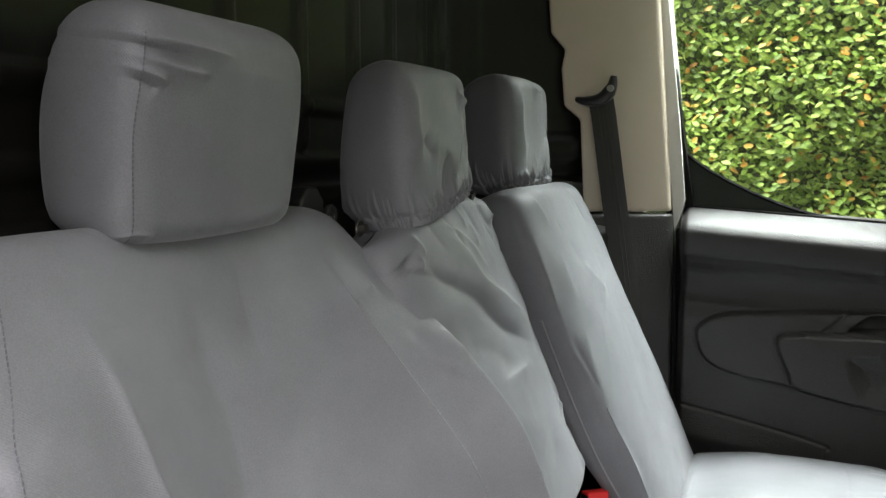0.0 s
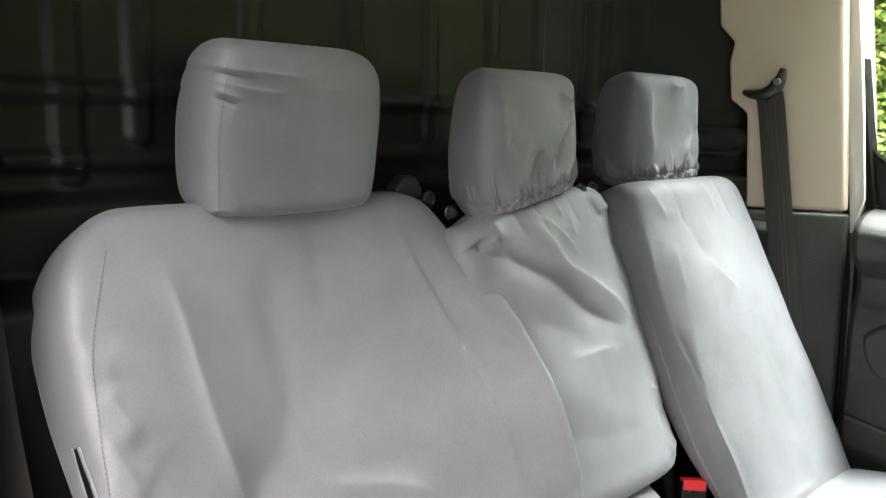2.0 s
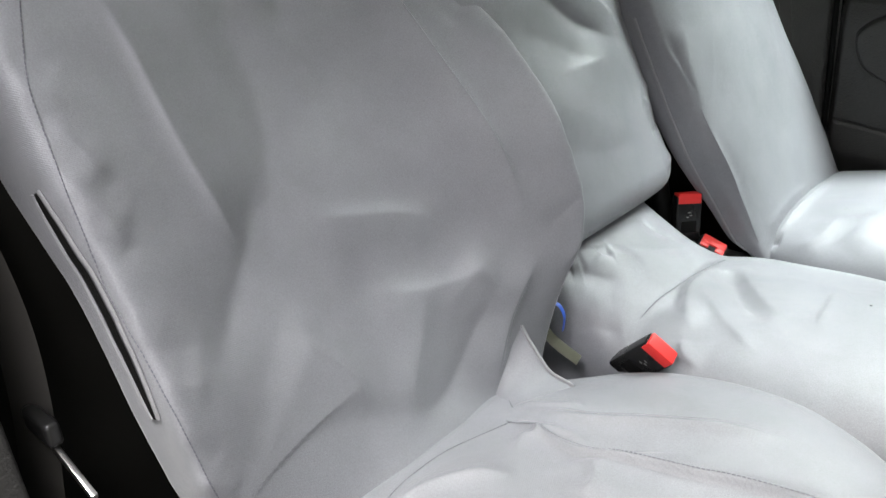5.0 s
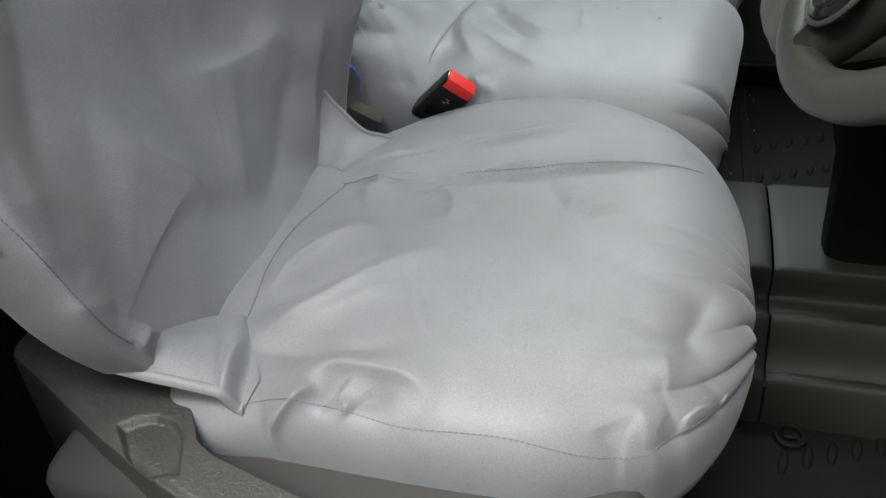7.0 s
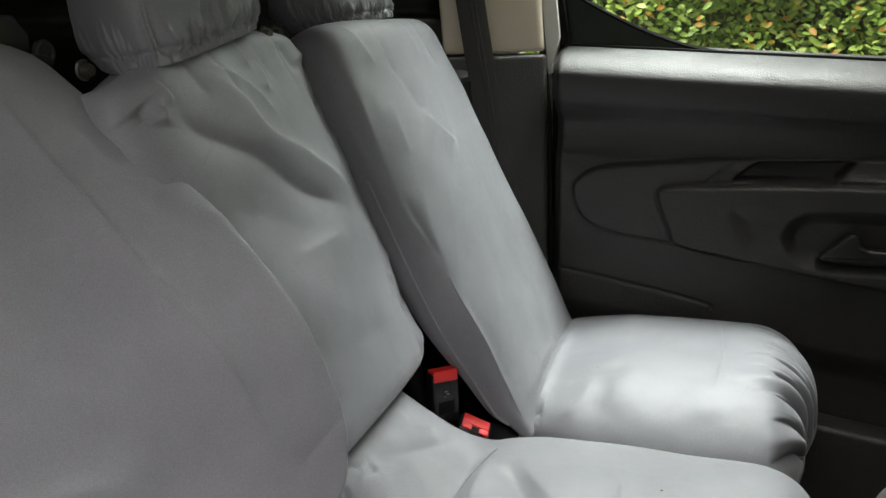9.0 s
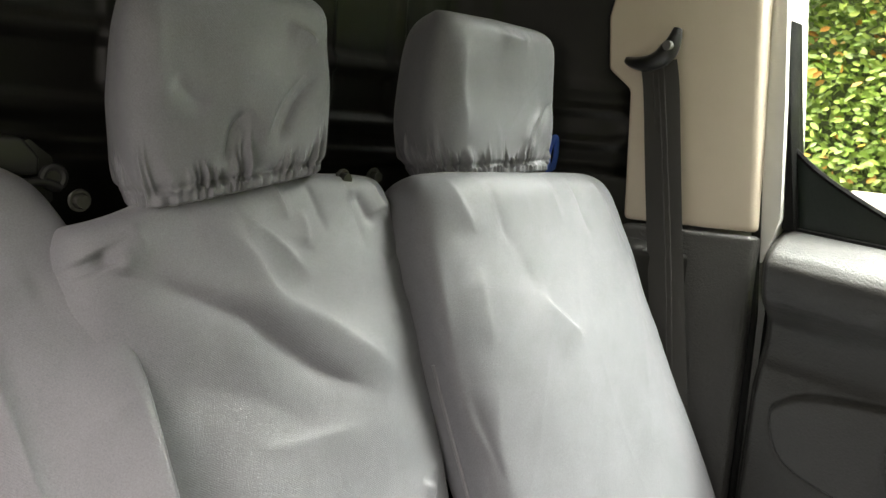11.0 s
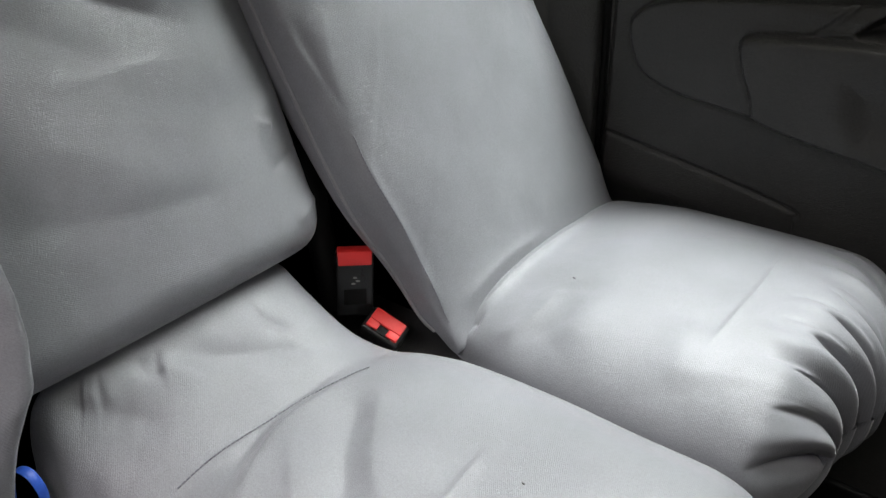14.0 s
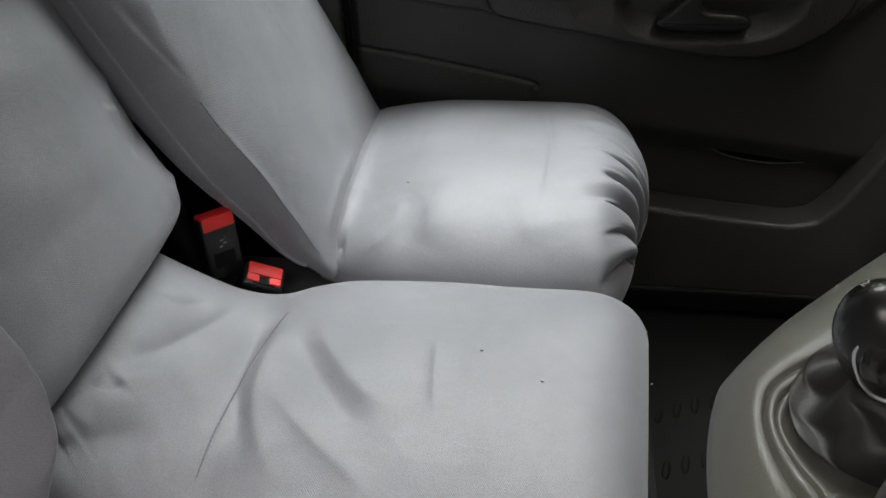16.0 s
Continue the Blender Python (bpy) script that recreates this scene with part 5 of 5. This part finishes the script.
def centre_belt():
    ob = thing("centre_seat_belt", "black centre seat belt hanging from a bulkhead guide", "seat belt", at=(-0.42, 0.76, 0.9))
    part("cover", extrude_bm([(0.748, 0.955), (0.748, 0.974), (0.764, 0.989), (0.782, 0.989), (0.796, 0.972), (0.795, 0.957)], 0, -0.425, -0.402, 0.004, 3), SATIN, ob, "black six-sided guide cover")
    part("guide", tube_bm(spline([(-0.405, 0.745, 0.951), (-0.401, 0.775, 0.949), (-0.400, 0.796, 0.951), (-0.400, 0.812, 0.946)], 30), 0.0045, 10), SATIN, ob)
    part("ring", tube_bm([(-0.400, 0.806 + 0.009 * math.cos(k), 0.955 + 0.009 * math.sin(k)) for k in np.linspace(0, 2 * math.pi, 24, endpoint=False)], 0.0035, 8, True), SATIN, ob)
    bm = bmesh.new()
    bmesh.ops.create_cone(bm, segments=16, radius1=0.006, radius2=0.006, depth=0.012, cap_ends=True, matrix=Matrix.Translation((-0.405, 0.806, 0.955)) @ Matrix.Rotation(radians(90), 4, "Y"))
    part("bolt", bm, DARKSTEEL, ob, "dark steel bolt")
    belt_strip("webbing", [(-0.402, 0.778, 0.947), (-0.398, 0.779, 0.90), (-0.390, 0.780, 0.80)], (1, 0, 0.2), ob, None, 0.0215)
    return ob


centre_belt()


def small_bolt(at, label):
    ob = thing("hinge_bolt", label, "bolt", "seat hinge bolts", at=at)
    bm = bmesh.new()
    bmesh.ops.create_cone(bm, segments=14, radius1=0.0065, radius2=0.0055, depth=0.010, cap_ends=True, matrix=Matrix.Translation(at) @ Matrix.Rotation(radians(90), 4, "Y"))
    part("head", bm, DARKSTEEL, ob)
    part("washer", tube_bm([(at[0] - 0.004, at[1] + 0.008 * math.cos(a), at[2] + 0.008 * math.sin(a)) for a in np.linspace(0, 6.283, 18, endpoint=False)], 0.002, 6, True), DARKSTEEL, ob)
    return ob


for p in ((-0.362, 0.815, 0.939), (-0.325, 1.066, 0.962), (-0.345, 1.125, 0.962)):
    small_bolt(p, "small bright steel hinge bolt behind the seat backs")
brk = thing("hinge_bracket", "dark pressed metal bracket behind the seat back", "bracket", at=(-0.43, 0.79, 0.95))
part("plate", extrude_bm([(0.76, 0.93), (0.772, 0.975), (0.795, 0.987), (0.815, 0.97), (0.815, 0.93)], 0, -0.435, -0.425, 0.003), DARKSTEEL, brk)

# belt tongue bracket and blue tags
tb = thing("belt_anchor", "dull olive metal belt anchor strap beside the driver's seat", "belt anchor", at=(-0.14, 0.78, 0.43))
belt_strip("strap", [(-0.165, 0.765, 0.470), (-0.145, 0.772, 0.442), (-0.115, 0.785, 0.415)], (0.6, -0.3, 0.7), tb, OLIVE, 0.0075)
for pts, lab in (([(-0.174, 0.774, 0.440), (-0.172, 0.778, 0.465), (-0.160, 0.783, 0.484), (-0.146, 0.786, 0.486), (-0.138, 0.788, 0.472), (-0.140, 0.788, 0.450)], "small blue ribbon loop beside the driver's seat back"),
                 ([(-0.354, 1.451, 0.969), (-0.353, 1.447, 0.993), (-0.351, 1.451, 1.013), (-0.350, 1.456, 1.017), (-0.350, 1.460, 1.009), (-0.351, 1.461, 0.988), (-0.353, 1.458, 0.967)], "small blue tag hanging beside the outer headrest")):
    tg = part("blue_tag", tube_bm(spline(pts, 30), 0.0042, 8, flat=(1.0, 0.22, (0.4, 0.1, 0.9) if pts[0][2] < 0.6 else (0.9, -0.4, 0.1))), BLUE)
    tagged(tg, lab, "tag", "blue tags")


# ---- driver's seat side panel ----
def side_valance():
    xs, v = np.linspace(-0.34, 0.30, 300), np.linspace(0, 1, 150)
    X, V = np.meshgrid(xs, v)
    y_in = np.interp(X, [-0.34, -0.22, -0.175, -0.150, -0.133, -0.122, -0.112, -0.091, -0.046, 0.05, 0.3], [0.40, 0.375, 0.350, 0.334, 0.322, 0.308, 0.293, 0.282, 0.270, 0.250, 0.235])
    y_out = np.interp(X, [-0.34, -0.295, -0.203, -0.143, -0.08, 0.0, 0.3], [0.352, 0.331, 0.285, 0.259, 0.236, 0.215, 0.20])
    k = np.clip((V - 0.15) / 0.5, 0, 1)
    Y = y_in + (y_out - y_in) * k - 0.03 * np.clip((V - 0.65) / 0.35, 0, 1)
    fall = np.clip((V - 0.65) / 0.35, 0, 1)
    Z = 0.402 - 0.045 * smooth01((X + 0.05) / 0.25) - 0.06 * (1 - smooth01(V / 0.15)) - 0.32 * fall ** 1.2
    Z -= 0.005 * np.exp(-((V - 0.65) / 0.05) ** 2)
    d = inside_distance(X, Y, [(-0.185, 0.294), (-0.172, 0.304), (-0.159, 0.309), (-0.140, 0.306), (-0.127, 0.296), (-0.112, 0.262), (-0.15, 0.255)])
    Z -= 0.007 * smooth01(0.5 - d / 0.006) * (fall == 0)
    return grid_mesh("side_valance", np.stack([X, Y, Z], -1), DOORPL, driver, "dark grained plastic seat side panel with a dished grip")


part("seat_base_cloth", box_bm((-0.26, 0.25, 0.15), (0.24, 0.50, 0.372), 0.03, 4), BASECLOTH, driver, "dark cloth on the seat base")
side_valance()
th = np.linspace(radians(112), radians(196), 70)
q = 2 / D_BACK.p
hem = D_BACK.place(np.sign(np.cos(th)) * np.abs(np.cos(th)) ** q, np.sign(np.sin(th)) * np.abs(np.sin(th)) ** q, np.full(70, 0.014))
hem[:, 1] -= 0.002
part("hem", tube_bm(hem, 0.0028, 8), ELASTIC, D_BACK.ob, "pale grey bound hem")

# ---- gusset between the driver's back and cushion covers ----
def gusset():
    k, v = np.linspace(0, 1, 90), np.linspace(0, 1, 40)
    hem_line = spline([(-0.190, 0.318, 0.446), (-0.160, 0.318, 0.442), (-0.122, 0.322, 0.433), (-0.095, 0.322, 0.428), tuple(D_CUSH.on(0.322, 0.088)[0])], 90)
    top = np.concatenate([D_BACK.on(np.linspace(0.315, 0.40, 45), np.linspace(0.085, 0.035, 45)), D_CUSH.on(np.linspace(0.42, 0.345, 45), np.linspace(0.045, 0.095, 45))])
    for _ in range(12):
        top[1:-1] = (top[:-2] + top[1:-1] * 2 + top[2:]) / 4
    P = []
    for f in v:
        row = hem_line * (1 - f) + top * f
        loose = 1 - smooth01((k - 0.70) / 0.25)
        row[:, 2] += loose * (0.010 * math.sin(math.pi * f) + 0.006 * math.sin(math.pi * f) ** 0.5 * (np.abs(np.sin(9 * k + 2.2 * f)) ** 0.7 - 0.6))
        row[:, 1] -= 0.004 * loose * math.sin(math.pi * f)
        row[:, 2] += (1 - loose) * (D_CUSH.on(row[:, 1], row[:, 0] + 0.17, 0.0015)[:, 2] - row[:, 2])     # it lies flat on the cushion
        P.append(row)
    hem_line = P[0]
    ob = grid_mesh("gusset", P, CLOTH, driver, "grey nylon gusset pulled into tucks", uv=(k * 0.16, v * 0.08))
    part("hem", tube_bm(hem_line, 0.0030, 8, flat=(1.6, 0.7, (0.2, -0.6, 0.8))), ELASTIC, ob, "pale grey bound hem")


def inner_gusset():
    """The loose corner between back and cushion beside the centre seat."""
    k, v = np.linspace(0, 1, 40), np.linspace(0, 1, 30)
    back, low = D_BACK.on(0.655 + 0.064 * k, 0.02 + 0.066 * k), D_CUSH.on(0.640 + 0.070 * k, 0.055 + 0.040 * k)
    P = []
    for f in v:
        row = back * (1 - f) + low * f
        sag = np.sin(math.pi * f) * k
        row[:, 2] -= 0.012 * sag - 0.003 * sag * np.sin(9 * f + 5 * k)
        row[:, 0] -= 0.006 * sag
        P.append(row)
    ob = grid_mesh("gusset", P, CLOTH, driver, "grey nylon corner gusset", uv=(k * 0.12, v * 0.08))
    part("hem", tube_bm(np.array([row[-1] for row in P]), 0.0024, 8), ELASTIC, ob, "pale grey bound hem")


gusset()
inner_gusset()

# ---- seams ----
stitches(D_BACK, [(0.339, 0.579), (0.312, 0.519), (0.299, 0.478), (0.294, 0.429), (0.291, 0.38), (0.291, 0.311), (0.296, 0.20), (0.305, 0.12), (0.322, 0.074)], driver)
stitches(D_CUSH, [(0.615, 0.075), (0.544, 0.047), (0.473, 0.046), (0.414, 0.053), (0.371, 0.053), (0.328, 0.080)], driver)
stitches(D_CUSH, [(0.326, 0.083), (0.330, 0.118), (0.325, 0.169), (0.320, 0.224), (0.323, 0.289), (0.327, 0.352), (0.345, 0.4), (0.376, 0.434), (0.409, 0.459)], driver)
stitches(D_CUSH, [(0.615, 0.070), (0.617, 0.20), (0.649, 0.323), (0.685, 0.442)], driver)
stitches(D_CUSH, [(0.640, 0.060), (0.664, 0.039), (0.705, 0.048)], driver)
stitches(D_HEAD, [(0.468, 0.006), (0.464, 0.06), (0.463, 0.10), (0.467, 0.14), (0.471, 0.175)], driver)
stitches(C_CUSH, [(1.062, 0.152), (0.984, 0.139), (0.906, 0.134), (0.856, 0.131)], bench)
stitches(L_BACK, [(1.153, 0.262), (1.158, 0.215), (1.173, 0.147), (1.185, 0.089), (1.189, 0.035)], bench)

# bound edges beside the buckles
def edging(body, c0, c1, S0, S1, s0, s1):
    k = np.linspace(0, 1, 40)
    P = body.place(c0 + (c1 - c0) * k, S0 + (S1 - S0) * k, s0 + (s1 - s0) * k)
    return part("bound_edge", tube_bm(P, 0.0022, 8), ELASTIC, body.ob, "grey bound edge")


edging(L_BACK, -1.0, -1.0, 0.15, -0.35, 0.42, 0.03)
edging(C_BACK, 0.985, 0.985, 0.42, 0.42, 0.03, 0.24)
edging(C_CUSH, 0.97, 0.985, 0.55, 0.45, 0.02, 0.125)
edging(C_BACK, -0.985, -0.985, 0.42, 0.42, 0.03, 0.40)
edging(D_CUSH, 0.86, 0.99, 0.72, 0.45, 0.016, 0.11)

# slit binding on the outer flank of the driver's back cover
lines = []
for k, S0 in enumerate((0.34, 0.22)):
    ss = np.linspace(0.20, 0.405, 50)
    S = S0 + (0.10 if k else -0.06) * np.cos(np.linspace(-1.57, 1.57, 50)) ** 0.5 * -1 + 0.05
    P = D_BACK.place(-(1 - np.abs(S) ** D_BACK.p) ** (1 / D_BACK.p), S, ss)
    P[:, 1] -= 0.0015
    lines.append(P)
    part("slit_binding", tube_bm(P, 0.0026, 8, flat=(1.0, 0.35, (0.3, -0.9, 0))), ELASTIC, D_BACK.ob, "pale grey bound slit edge")
# the cover isn't cut: a near-black sheet paints the shade between the bindings
grid_mesh("slit_shade", [lines[0] * (1 - f) + lines[1] * f + np.array((0, -0.0002, 0)) for f in (0.25, 0.5, 0.75)], PLASTIC, D_BACK.ob, "near-black sheet for the shade inside the slit")

# floor mouldings
mat_ribs = thing("floor_ribs", "black raised oval ribs on the rubber floor", "floor rib", at=(0.45, 0.6, FLOOR_Z))
bm = bmesh.new()
for y0 in (0.52, 0.60, 1.10, 1.20, 1.30):
    for k in range(7):
        c = Matrix.Translation((0.40 + 0.028 * k, y0 + 0.012 * k, FLOOR_Z)) @ Matrix.Rotation(radians(-12), 4, "Z") @ Matrix.Diagonal((0.006, 0.018, 0.005, 1))
        bmesh.ops.create_uvsphere(bm, u_segments=12, v_segments=8, radius=1.0, matrix=c)
tagged(part("ribs", bm, RUBBER, mat_ribs), kind="stuff")
fb = thing("floor_fastener", "round black plastic floor fastener", "fastener", at=(0.41, 0.685, FLOOR_Z))
part("ring", tube_bm([(0.41 + 0.016 * math.cos(a), 0.64 + 0.016 * math.sin(a), FLOOR_Z + 0.003) for a in np.linspace(0, 2 * np.pi, 28, endpoint=False)], 0.004, 8, True), PLASTIC, fb)
part("cap", box_bm((0.402, 0.634, FLOOR_Z), (0.418, 0.646, FLOOR_Z + 0.006), 0.002), PLASTIC, fb)

for nm, lo, hi in (("wall_outside_2", (6.5, -7.0, -0.40), (6.8, 12, 2.9)), ("wall_outside_3", (-8, 5.5, -0.40), (6.5, 5.8, 2.2))):
    w = part(nm, box_bm(lo, hi), TWIG)
    tagged(w, "dark green clipped boundary round the parking place", "boundary", kind="structure")

# lint on the cushions
for body, y, d in ((C_CUSH, 0.984, 0.42), (C_CUSH, 1.02, 0.355), (L_CUSH, 1.30, 0.10)):
    p = body.on(y, d, 0.0008)[0]
    tagged(part("lint_speck", tube_bm([p + np.array((-0.0014, 0.0006, 0)), p, p + np.array((0.0013, 0.0005, 0))], 0.0006, 6), BASECLOTH), "tiny dark lint speck on a cushion cover", "lint", "lint specks")

# seam across the passenger's floor mat and grit on it
gr = part("floor_seam", box_bm((0.372, 1.0, FLOOR_Z), (0.384, 1.53, FLOOR_Z + 0.003), 0.001, 1, Matrix.Translation((0, 0, 0))), PLASTIC)
tagged(gr, "dark seam across the rubber floor mat", "floor seam", kind="structure")
for k, (x, y) in enumerate(((0.393, 1.500), (0.400, 1.48), (0.396, 1.361), (0.387, 1.402), (0.352, 1.209))):
    bm = bmesh.new()
    bmesh.ops.create_icosphere(bm, subdivisions=1, radius=0.0016 if k == 2 else 0.0010, matrix=Matrix.Translation((x, y, FLOOR_Z + 0.001)))
    tagged(part("grit", bm, WHITEP), "tiny white grit crumb on the rubber floor", "grit", "floor grit")
